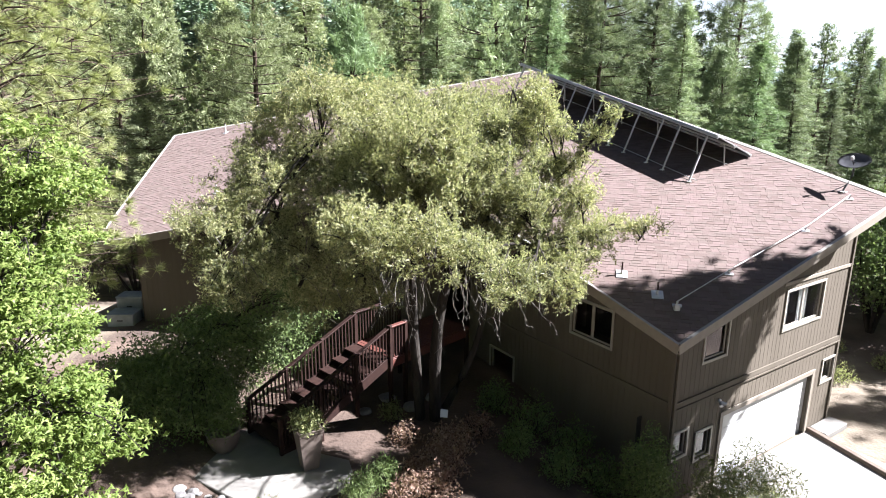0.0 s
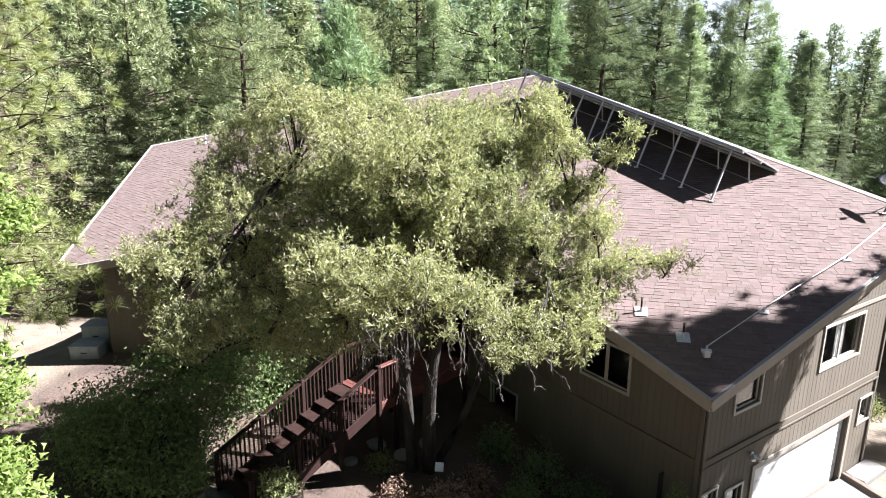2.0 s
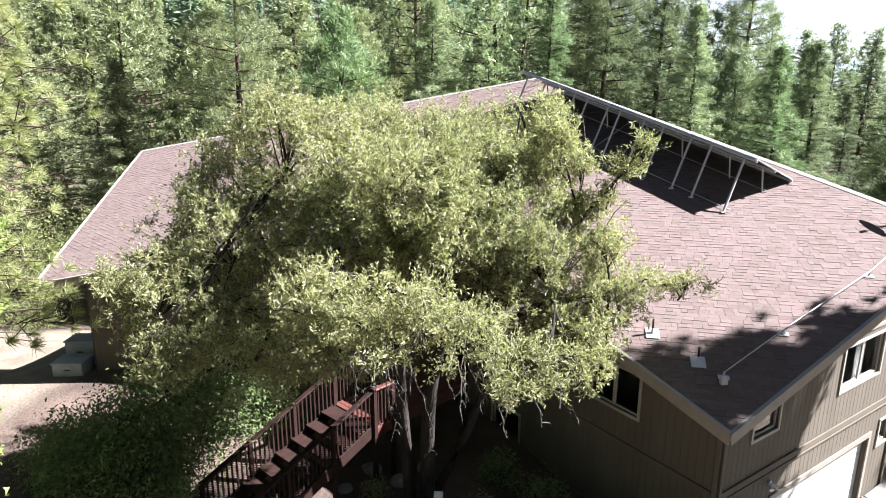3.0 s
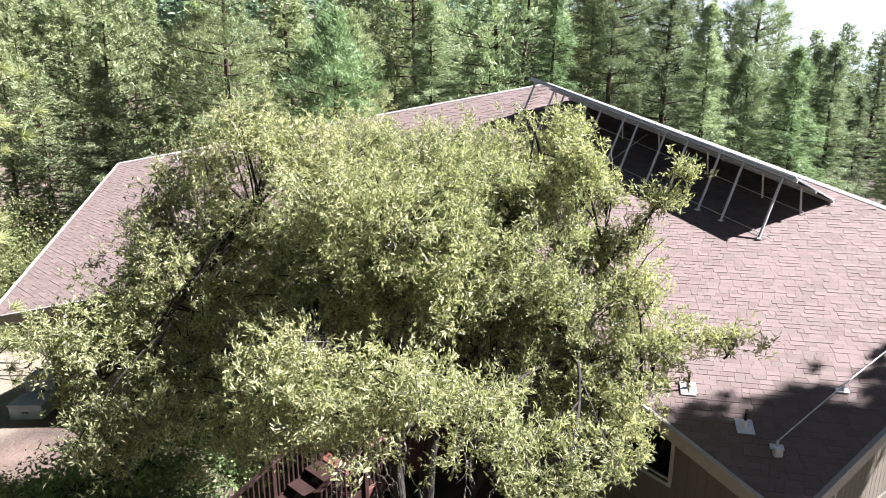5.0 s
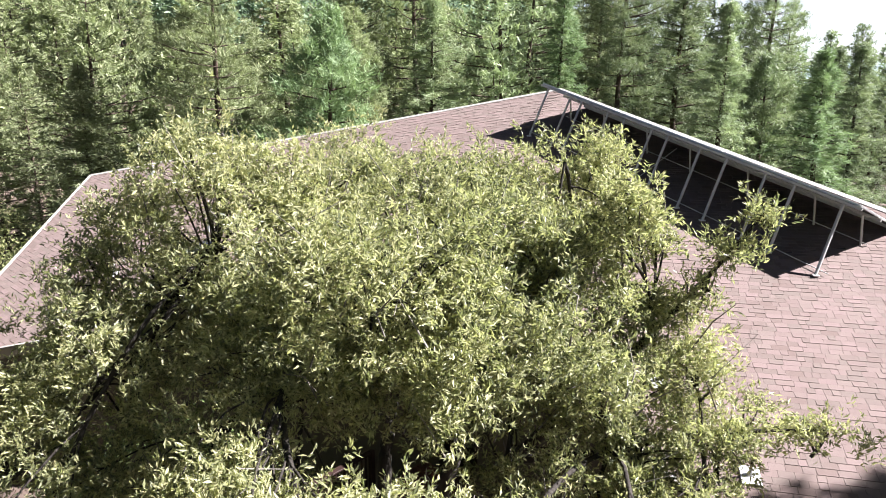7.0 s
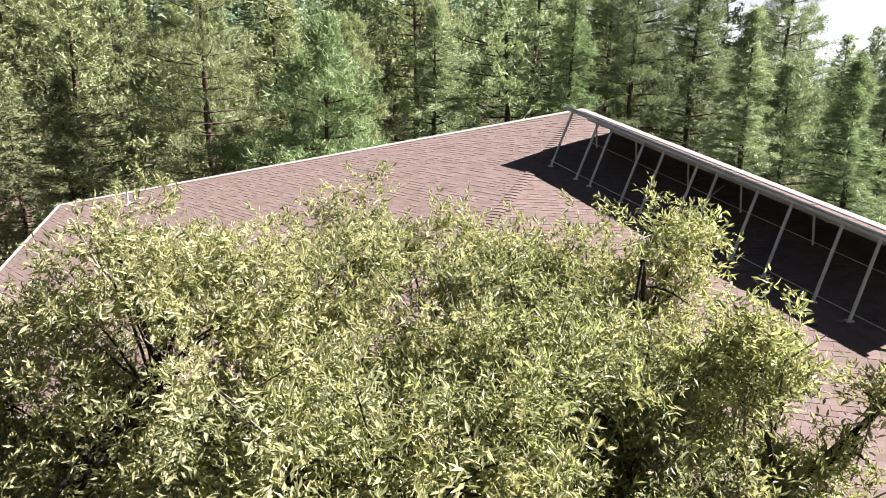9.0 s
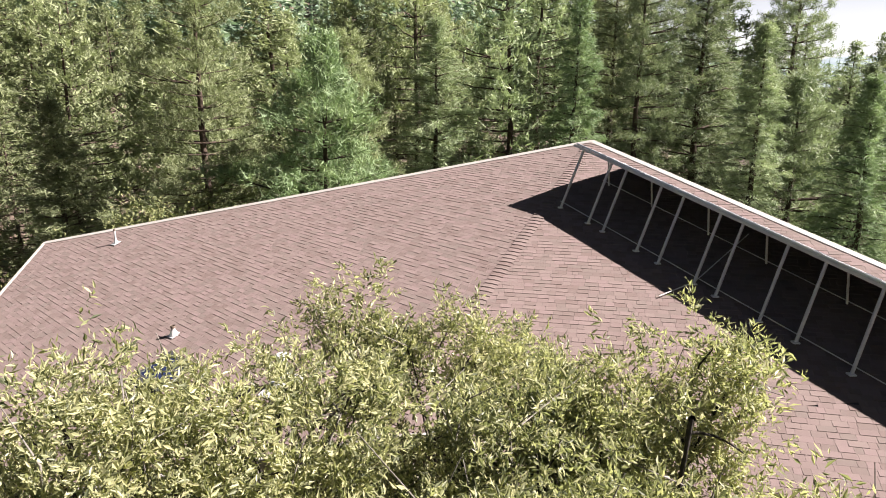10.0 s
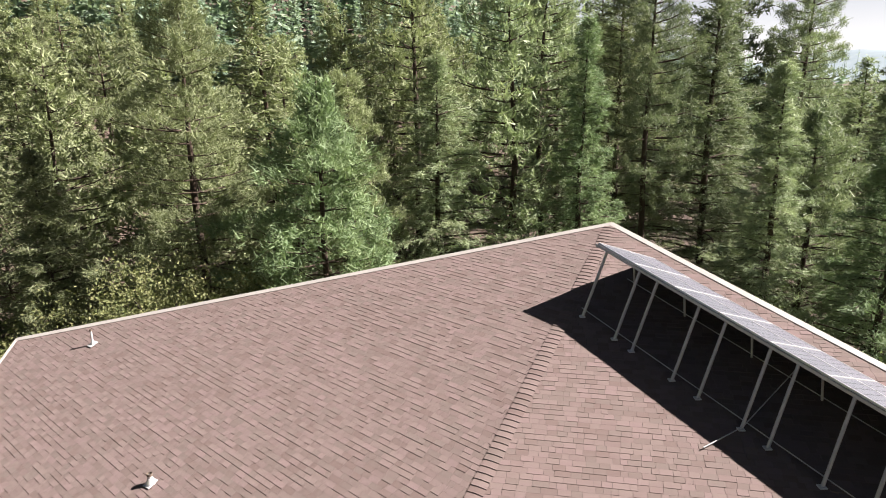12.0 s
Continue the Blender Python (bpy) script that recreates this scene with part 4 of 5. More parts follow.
bush(-6.4, 17.2, 1.7, 1.0, 9000, 0.1, 0.045, M_BUSH, "broad dark green shrub beside the stairs", lift=0.9)
bush(-8.7, 16.6, 1.1, 0.8, 5000, 0.1, 0.045, M_BUSH, "broad dark green shrub beside the stairs", lift=0.8)
# added shrub: covers sunlit ground where the oak's shade should fall
bush(-5.2, 20.2, 1.3, 1.0, 4500, 0.1, 0.04, M_BUSH, "dark green shrub added along the wing's wall")
for x, y in ((15.3, 22.5), (17.8, 23.6), (16.8, 25.4), (16.4, 20.0), (18.5, 21.0)):
    bush(x, y, 0.35 + 0.25 * random.random(), 0.8, 700, 0.1, 0.03, M_NEEDLE, "dry yellow-green scrub on the sandy slope", name="scrub")
for x, y in ((-27, 36), (-24.5, 39.5)):
    bush(x, y, 1.3 + 0.5 * random.random(), 0.9, 3500, 0.14, 0.06, M_GREY_BUSH, "grey-green scrub at the forest edge", name="scrub")


def rock(x, y, r, label="pale grey garden stone", z=None):
    bm = bmesh.new()
    bmesh.ops.create_icosphere(bm, subdivisions=2, radius=r)
    o = Vector((x * 3.1, y * 2.7, r * 9))
    for v in bm.verts:
        v.co *= 1 + 0.35 * noise.noise(v.co / r * 0.9 + o)
        v.co.z *= 0.4
    ob = part("stone", bm, M_ROCK)
    ob.location = (x, y, (float(land(x, y)) if z is None else z) + r * 0.2)
    return tagged(ob, label, "stone", "garden stones")


rnd = random.Random(11)
for k in range(46):
    rock(-6.3 + 2.0 * rnd.random(), 12.0 + 1.2 * rnd.random(), 0.06 + 0.1 * rnd.random())
for x, y, r in ((-0.9, 17.5, 0.3), (-0.3, 18.2, 0.25), (-1.7, 18.0, 0.28), (-2.3, 17.2, 0.2)):
    rock(x, y, r, "flat sunlit stone under the oak")


def sign():
    s = thing("garden_sign", "small grey square sign on a thin stake", "sign", (0.05, 16.2, float(land(0.05, 16.2))))
    bm = bmesh.new()
    beam(bm, (0, 0, -0.1), (0, 0, 0.5), 0.02, 0.02)
    part("stake", bm, M_TIMBER, s)
    bm = bmesh.new()
    box(bm, Matrix.Translation((0, -0.02, 0.55)) @ Euler((radians(-25), 0.2, 0.2)).to_matrix().to_4x4(), 0.22, 0.015, 0.22, 0.004)
    part("plate", bm, M_LEAD, s)


sign()


def crates():
    for k, (x, y, h) in enumerate(((-11.75, 22.9, 0.8), (-11.7, 22.0, 0.45))):
        c = thing("storage_crate", "pale grey storage crate with a dark lid seam beside the wall", "crate", (x, y, float(land(x, y)) - 0.05), "storage crates")
        bm = bmesh.new()
        box(bm, Matrix.Translation((0, 0, h / 2)), 0.95, 0.7, h, 0.02)
        part("body", bm, M_TARP, c)
        bm = bmesh.new()
        box(bm, Matrix.Translation((0, 0, h + 0.03)), 1.0, 0.75, 0.06, 0.015)
        part("lid", bm, M_TARP, c)
        bm = bmesh.new()
        box(bm, Matrix.Translation((0, -0.36, h * 0.6)), 0.2, 0.03, 0.04, 0.006)
        part("latch", bm, M_BACKSHEET, c)


crates()


# ---- trees ----
def limb(a, b, r0, r1, bend=0.25, n=6, sides=7):
    a, b = np.asarray(a, float), np.asarray(b, float)
    t = np.linspace(0, 1, n)[:, None]
    off = RNG.normal(size=3) * bend * np.linalg.norm(b - a) * 0.4
    pts = a + (b - a) * t + off * np.sin(np.pi * t) + np.array([0, 0, 0.12]) * np.linalg.norm(b - a) * np.sin(np.pi * t)
    return pts, tube(pts, np.linspace(r0, r1, n), sides)


OAK_LOBES = [(-1.2, 16.6, 8.8, 2.4, 1.9, 1.4), (-3.1, 16.1, 10.1, 1.35, 1.25, 1.25), (-1.8, 16.7, 10.3, 1.3, 1.2, 1.15), (-1.45, 18.7, 10.2, 0.75, 0.75, 0.95), (-0.35, 18.6, 10.0, 1.1, 0.9, 0.95), (0.7, 19.0, 9.7, 0.8, 0.8, 0.8),
             (0.4, 16.7, 9.85, 1.25, 1.25, 1.2), (1.25, 16.8, 9.9, 0.85, 1.0, 1.15), (2.1, 17.2, 10.2, 0.72, 0.8, 1.15), (-4.3, 16.5, 9.1, 1.2, 1.2, 1.2), (-4.4, 15.8, 8.1, 1.8, 1.6, 1.5),
             (-0.9, 12.1, 8.1, 1.2, 0.9, 0.65), (0.5, 12.3, 7.6, 0.9, 0.8, 0.6), (1.7, 12.1, 7.25, 0.7, 0.65, 0.5), (-1.8, 12.6, 8.1, 0.85, 0.8, 0.6),
             (1.6, 16.2, 7.9, 1.2, 1.2, 0.9), (0.9, 15.2, 7.2, 1.1, 1.0, 0.65), (2.6, 13.9, 6.6, 0.55, 0.55, 0.55), (3.2, 14.2, 7.0, 0.55, 0.55, 0.4),
             (2.0, 14.9, 8.3, 0.8, 0.9, 0.75), (1.6, 15.6, 9.3, 0.95, 0.95, 1.0), (2.2, 15.0, 10.3, 0.5, 0.5, 0.55),
             (4.6, 14.6, 7.65, 0.42, 0.45, 0.3), (3.9, 14.9, 7.75, 0.55, 0.6, 0.35), (3.3, 15.0, 7.6, 0.5, 0.5, 0.4), (2.6, 14.8, 7.4, 0.6, 0.6, 0.5),
             (3.95, 15.2, 10.35, 0.2, 0.2, 0.18), (3.65, 15.3, 9.95, 0.22, 0.22, 0.2), (3.3, 15.3, 9.3, 0.4, 0.35, 0.35), (2.8, 15.3, 8.9, 0.5, 0.45, 0.45), (2.45, 16.0, 9.5, 0.6, 0.6, 0.8), (2.9, 15.8, 9.9, 0.35, 0.35, 0.4), (2.6, 15.4, 8.0, 0.7, 0.65, 0.6), (3.3, 15.1, 8.4, 0.45, 0.45, 0.4), (2.8, 14.9, 6.9, 0.75, 0.65, 0.55), (3.6, 14.8, 7.2, 0.55, 0.5, 0.4), (2.1, 14.7, 6.5, 0.8, 0.7, 0.5),
             (-5.4, 14.8, 7.6, 1.0, 1.1, 1.0), (-3.4, 14.3, 6.9, 1.6, 1.2, 0.95), (-4.9, 13.9, 6.6, 0.8, 0.8, 0.6), (0.2, 15.0, 8.3, 1.2, 1.0, 0.8), (-2.0, 15.0, 6.1, 1.0, 0.9, 0.6), (-3.2, 15.2, 5.8, 0.9, 0.8, 0.6), (-1.9, 14.9, 8.5, 1.4, 1.1, 0.9), (0.4, 15.3, 9.75, 1.1, 1.0, 1.1), (1.3, 15.3, 9.9, 0.75, 0.75, 0.9), (-0.55, 14.2, 9.65, 1.15, 1.15, 1.15), (0.35, 14.1, 9.0, 0.95, 0.95, 1.0), (1.05, 14.5, 9.35, 0.75, 0.75, 0.8), (-1.7, 15.2, 9.5, 1.15, 1.05, 1.1), (-1.2, 14.6, 8.6, 1.0, 0.9, 0.8)]


def oak():
    tree = thing("oak_tree", "broad multi-stemmed oak with yellow-green leaves before the house", "tree")
    base = np.array([-0.35, 16.9, float(land(-0.35, 16.9)) - 0.15])
    wood = []
    forks = []
    for bx, by, tx, ty, tz, r in ((-0.64, 16.95, -0.75, 16.7, 6.6, 0.13), (-0.2, 16.9, 0.35, 16.4, 6.6, 0.16), (-0.1, 17.2, 1.1, 16.6, 6.2, 0.1)):
        pts, g = limb((bx, by, base[2]), (tx, ty, tz), r * 1.2, r * 0.7, 0.16, 13, 9)
        wood.append(g)
        forks.append(pts[-1])
        forks.append(pts[-3])
    for route, r in (([(1.1, 16.5, 6.2), (2.0, 15.7, 7.6), (2.8, 15.4, 8.8), (3.4, 15.3, 9.6), (4.0, 15.3, 10.4)], 0.085), ([(0.6, 16.2, 6.6), (1.2, 16.1, 8.2), (1.5, 16.0, 9.6), (1.7, 16.2, 10.9)], 0.075),
                     ([(1.1, 16.5, 6.2), (2.3, 15.2, 7.2), (3.4, 15.0, 7.6), (4.8, 14.7, 7.8)], 0.07), ([(-0.35, 16.6, 6.5), (-2.0, 16.3, 8.0), (-3.0, 16.1, 9.8), (-3.2, 15.9, 11.2)], 0.07)):
        wood.append(tube(route, np.linspace(r, 0.015, len(route)), 8))
        forks += [np.array(p) for p in route[1:]]
    forks = np.array(forks)
    ends = []
    for lx, ly, lz, rx, ry, rz in OAK_LOBES:
        c = np.array([lx, ly, lz - rz * 0.55])
        f = forks[np.argmin(np.linalg.norm((forks - c) * [1, 1, 0.6], axis=1))]
        pts, g = limb(f, c, min(0.08, 0.01 + 0.026 * rx), min(0.05, 0.012 + 0.02 * rx), 0.1, 7)
        wood.append(g)
        for k in range(int(1 + 9 * rx)):
            d = RNG.normal(size=3)
            d[2] = abs(d[2]) * 0.8 + 0.1
            d /= np.linalg.norm(d)
            e = np.array([lx, ly, lz - rz * 0.1]) + d * np.array([rx, ry, rz]) * (0.7 + 0.25 * RNG.random())
            s = pts[RNG.integers(3, len(pts))]
            p2, g = limb(s, e, 0.018, 0.007, 0.12, 5, 5)
            wood.append(g)
            ends.append(e)
    v, q = join(wood)
    mesh_part("trunk", np_mesh("trunk", v, q, True), M_BARK, tree, "grey-brown furrowed trunks and limbs")
    # leafy knobs: small domes of leaves on the skin of each lobe, gaps between them
    n_c = 2250
    inner = [(*q[:3], *[max(0.12, v - 0.17) for v in q[3:]]) for q in OAK_LOBES]
    cl, k = in_lobes(inner, n_c, 0.5)
    lob = np.array(OAK_LOBES)[k]
    low = cl[:, 2] < lob[:, 2] - 0.35 * lob[:, 5]
    cl += RNG.normal(size=cl.shape) * np.array([0.23, 0.23, 0.2]) * np.minimum(1, lob[:, 3:4] / 0.6)
    keep = RNG.random(n_c) < np.where(low, 0.35, np.where((cl[:, 2] < 8.2) & (cl[:, 0] > 0.2), 0.7, 1.0))
    cl = cl[keep]
    cl = np.concatenate([cl, np.array(ends)])
    # every knob is a bunch of sprigs with leaves set along them
    size = np.concatenate([np.minimum(1, lob[keep, 3] / 0.45), np.ones(len(ends))])
    rad = 0.09 + 0.27 * RNG.random(len(cl)) ** 1.5 * size
    sprigs = (108 * rad ** 1.45).astype(int) + 2
    si = np.repeat(np.arange(len(cl)), sprigs)
    axis = RNG.normal(size=(len(si), 3)) + [0, 0, 0.5]
    axis /= np.linalg.norm(axis, axis=1, keepdims=True)
    root = cl[si] + RNG.normal(size=(len(si), 3)) * rad[si][:, None] * 0.42
    reach = 0.14 + 0.2 * RNG.random(len(si))
    per = 16
    li = np.repeat(np.arange(len(si)), per)
    at = root[li] + axis[li] * (reach[li] * RNG.random(len(li)))[:, None] + RNG.normal(size=(len(li), 3)) * 0.022
    leaf_mesh("crown", at, 0.084, 0.025, M_OAK, tree, "dense small yellow-green leaves", spread=axis[li] * 0.75 + [0, 0, 0.05], up=0.6)
    twigs = []
    for k in range(420):
        c = cl[RNG.integers(len(cl))]
        twigs.append(tube([c + [0, 0, -0.35], c + RNG.normal(size=3) * 0.12, c + RNG.normal(size=3) * 0.25 + [0, 0, 0.2]], [0.012, 0.009, 0.004], 4))
    for k in range(48):
        a = np.array([RNG.uniform(-1.6, 2.0), RNG.uniform(12.2, 15.2), RNG.uniform(6.7, 7.6)])
        pts = [a]
        sway = RNG.normal(size=2) * 0.05
        for s in range(9):
            sway = sway * 0.6 + RNG.normal(size=2) * 0.045
            pts.append(pts[-1] + np.array([sway[0], sway[1], -0.07 - 0.13 * RNG.random()]))
        twigs.append(tube(pts, np.linspace(0.008, 0.003, 10), 4))
        for s in range(2, 9):
            e = pts[s] + np.array([RNG.normal() * 0.06, RNG.normal() * 0.06, -0.04])
            twigs.append(tube([pts[s], e, e + [RNG.normal() * 0.03, RNG.normal() * 0.03, -0.09]], [0.004, 0.003, 0.0015], 3))
    v, q = join(twigs)
    mesh_part("twig_mass", np_mesh("twig_mass", v, q, True), M_TWIG, tree, "bare grey hanging twigs", kind="stuff")


oak()

MAPLE_LOBES = [(-8.3, 12.8, 9.7, 0.85, 0.9, 0.6), (-7.8, 12.8, 9.0, 0.8, 0.9, 0.5), (-8.8, 12.8, 8.8, 1.0, 1.0, 0.6), (-8.3, 12.2, 8.0, 1.3, 1.2, 0.8), (-8.9, 11.8, 7.2, 1.6, 1.4, 1.0), (-8.0, 11.5, 6.3, 1.4, 1.2, 0.8), (-7.6, 11.0, 5.3, 1.3, 1.1, 0.7), (-6.5, 10.9, 4.6, 0.9, 0.8, 0.55), (-7.5, 10.4, 4.2, 1.4, 1.1, 0.7), (-7.2, 9.9, 3.5, 1.5, 0.9, 0.55), (-9.8, 11.4, 5.6, 1.7, 1.3, 1.5)]


def maple():
    tree = thing("maple_tree", "bright green maple with layered lobed leaves", "tree")
    wood = []
    base = (-9.2, 11.6, float(land(-9.2, 11.6)) - 0.2)
    top, g = limb(base, (-8.7, 11.6, 6.5), 0.16, 0.07, 0.1, 9, 9)
    wood.append(g)
    ends = []
    for lx, ly, lz, rx, ry, rz in MAPLE_LOBES:
        s = top[np.argmin(np.abs(top[:, 2] - (lz - 1.2)))]
        p, g = limb(s, (lx, ly, lz), 0.06, 0.02, 0.15, 6, 6)
        wood.append(g)
        for k in range(12):
            e = np.array([lx, ly, lz]) + RNG.normal(size=3) * np.array([rx, ry, rz]) * 0.5
            p2, g = limb(p[RNG.integers(2, 6)], e, 0.018, 0.006, 0.15, 4, 4)
            wood.append(g)
    v, q = join(wood)
    mesh_part("trunk", np_mesh("trunk", v, q, True), M_BARK, tree)
    cl, k = in_lobes(MAPLE_LOBES, 470, 0.5)
    per = 52
    at = np.repeat(cl, per, 0) + RNG.normal(size=(len(cl) * per, 3)) * np.array([0.17, 0.17, 0.07])
    sets = []
    n = len(at)
    face = RNG.normal(size=(n, 3)) * 0.75 + np.array([0.2, -0.3, 0.9])
    face /= np.linalg.norm(face, axis=1, keepdims=True)
    x = np.cross(face, RNG.normal(size=(n, 3)))
    x /= np.linalg.norm(x, axis=1, keepdims=True)
    y = np.cross(face, x)
    size = (0.034 + 0.028 * RNG.random(n))[:, None]
    # three-pointed leaf as one fan: six rim points and a raised middle
    verts, faces = [at + face * size * 0.12], []
    for k in range(6):
        a = k / 6 * 2 * math.pi
        r = ((1.9 if k == 0 else 1.2) if k % 2 == 0 else 0.5) * size
        verts.append(at + (math.cos(a) * x + math.sin(a) * y) * r - (face * size * 0.3 if k % 2 == 0 else 0))
    vv = np.stack(verts, 1).reshape(-1, 3)
    o = np.arange(n)[:, None] * 7
    for k in range(3):
        i0, i1, i2 = 1 + 2 * k, 2 + 2 * k, 1 + (2 * k - 1) % 6
        faces.append(np.concatenate([o, o + i2, o + i0, o + i1], 1))
    mesh_part("crown", np_mesh("crown", vv, np.concatenate(faces)), M_MAPLE, tree, "bright green lobed leaves")


maple()


def shade_maple():
    """The low dark tree that spreads over the stairs."""
    lobes = [(-7.2, 15.9, 4.0, 1.5, 1.2, 0.7), (-5.6, 16.3, 4.6, 1.4, 1.1, 0.7), (-4.2, 17.2, 5.1, 1.2, 1.0, 0.7), (-6.4, 15.2, 3.1, 1.4, 1.0, 0.6), (-8.2, 16.2, 3.1, 1.0, 1.0, 0.6), (-6.8, 17.4, 4.2, 1.3, 1.1, 0.7), (-5.2, 18.2, 5.2, 1.3, 1.1, 0.7), (-5.6, 17.6, 3.3, 1.3, 1.0, 0.8), (-4.6, 18.9, 4.3, 1.2, 1.0, 0.8), (-7.4, 17.6, 3.0, 1.6, 1.2, 0.9), (-6.0, 14.6, 2.6, 0.9, 0.7, 0.4)]
    tree = thing("garden_maple", "low spreading dark green maple beside the stairs", "tree")
    wood = []
    base = (-6.9, 17.0, float(land(-6.9, 17.0)) - 0.2)
    top, g = limb(base, (-6.6, 16.9, 3.9), 0.1, 0.05, 0.12, 8, 8)
    wood.append(g)
    for lx, ly, lz, rx, ry, rz in lobes:
        p, g = limb(top[RNG.integers(3, 8)], (lx, ly, lz), 0.045, 0.015, 0.2, 6, 6)
        wood.append(g)
        for k in range(9):
            e = np.array([lx, ly, lz]) + RNG.normal(size=3) * np.array([rx, ry, rz]) * 0.5
            wood.append(limb(p[RNG.integers(2, 6)], e, 0.014, 0.005, 0.15, 4, 4)[1])
    v, q = join(wood)
    mesh_part("trunk", np_mesh("trunk", v, q, True), M_BARK, tree)
    cl, _ = in_lobes(lobes, 640, 0.4)
    at = np.repeat(cl, 24, 0) + RNG.normal(size=(len(cl) * 24, 3)) * np.array([0.22, 0.22, 0.08])
    leaf_mesh("crown", at, 0.12, 0.055, M_BUSH, tree, "dark green layered leaves", up=2.0)


shade_maple()


def needle_tufts(at, axis, n_needles, length, width, fan=0.62):
    """Long-needled tufts: thin blades fanning out round each axis."""
    m = len(at)
    ax = np.repeat(axis / np.linalg.norm(axis, axis=1, keepdims=True), n_needles, 0)
    d = ax * 0.7 + RNG.normal(size=(m * n_needles, 3)) * fan
    d /= np.linalg.norm(d, axis=1, keepdims=True)
    o = np.repeat(at, n_needles, 0) - ax * length * 0.35 * RNG.random((m * n_needles, 1))
    s = np.cross(d, RNG.normal(size=d.shape))
    s /= np.linalg.norm(s, axis=1, keepdims=True)
    ln = length * (0.75 + 0.4 * RNG.random((len(o), 1)))
    v = np.stack([o - s * width / 2, o + s * width / 2, o + d * ln + np.array([0, 0, -0.12]) * ln], 1).reshape(-1, 3)
    return v, np.arange(3 * len(o)).reshape(-1, 3)


def pine(x, y, h, crown_from, radius, tufts=900, length=0.3, width=0.014, needles=26, label="long-needled pine with yellow-green tufts", top_r=0.25, name="pine_tree", r_trunk=0.2, bunched=False):
    z = float(land(x, y))
    tree = thing(name, label, "tree")
    wood = [tube([(x, y, z - 0.3), (x + 0.05, y, z + h * 0.5), (x, y + 0.05, z + h)], [r_trunk, r_trunk * 0.65, 0.03], 9)]
    at, ax = [], []
    levels = int((h - crown_from) / 0.55)
    for k in range(levels):
        f = k / max(1, levels - 1)
        zz = z + crown_from + (h - crown_from) * f
        r = radius * (1 - (1 - top_r) * f) * (0.75 + 0.4 * RNG.random())
        if f < 0.2:
            r *= 0.7 + 1.5 * f
        for b in range(5):
            a = b * 1.257 + k * 0.9 + RNG.normal() * 0.25
            rr = r * (0.7 + 0.45 * RNG.random())
            tip = np.array([x + rr * math.cos(a), y + rr * math.sin(a), zz + rr * 0.18])
            p, g = limb((x, y, zz - 0.1), tip, 0.035, 0.012, 0.08, 5, 5)
            wood.append(g)
            n = max(3, int(tufts / (levels * 5)))
            for q in range(n):
                s = 0.35 + 0.65 * RNG.random() ** 0.7
                c = np.array([x, y, zz - 0.1]) * (1 - s) + tip * s + RNG.normal(size=3) * np.array([0.28, 0.28, 0.18])
                at.append(c)
                if bunched:
                    c = np.array([x, y, zz - 0.1]) * (1 - s) + tip * s + RNG.normal(size=3) * np.array([0.42, 0.42, 0.26])
                    at[-1] = c
                    wood.append(tube([np.array([x, y, zz - 0.1]) * (1 - s + 0.12) + tip * (s - 0.12), c], [0.014, 0.008], 4))
                ax.append(tip - np.array([x, y, zz - 0.3]) + RNG.normal(size=3) * 0.8 + np.array([0, 0, 0.8]))
    v, q = join(wood)
    mesh_part("trunk", np_mesh("trunk", v, q, True), M_PINEBARK, tree)
    v, q = needle_tufts(np.array(at), np.array(ax), needles, length, width, 0.45 if bunched else 0.62)
    mesh_part("crown", np_mesh("crown", v, q), M_NEEDLE, tree, "yellow-green long needle tufts")
    return tree


pine(-11.7, 16.1, 20.0, 3.4, 5.3, 2300, length=0.33, width=0.014, needles=80, bunched=True)
# the tall pine by the drive whose shade falls on the roof's low corner
pine(17.2, 15.1, 18.4, 10.4, 2.4, 2400, width=0.055, needles=34, label="tall pine beside the driveway")


def blade_tris(at, length, width, droop, spread, scatter=0.55):
    """Narrow needle sprays, wide at the bough and pointed at the tip: vertices and triangles."""
    n = len(at)
    d = RNG.normal(size=(n, 3)) * scatter + spread
    d[:, 2] -= droop
    d /= np.linalg.norm(d, axis=1, keepdims=True) + 1e-9
    side = np.cross(d, RNG.normal(size=(n, 3)) + [0, 0, 1.4])
    side /= np.linalg.norm(side, axis=1, keepdims=True) + 1e-9
    size = (0.5 + 0.8 * RNG.random(n))[:, None]
    o = at - d * length * size * 0.3
    return np.stack([o + side * width * size, o - side * width * size, o + d * length * size], 1).reshape(-1, 3), np.arange(3 * n).reshape(n, 3)


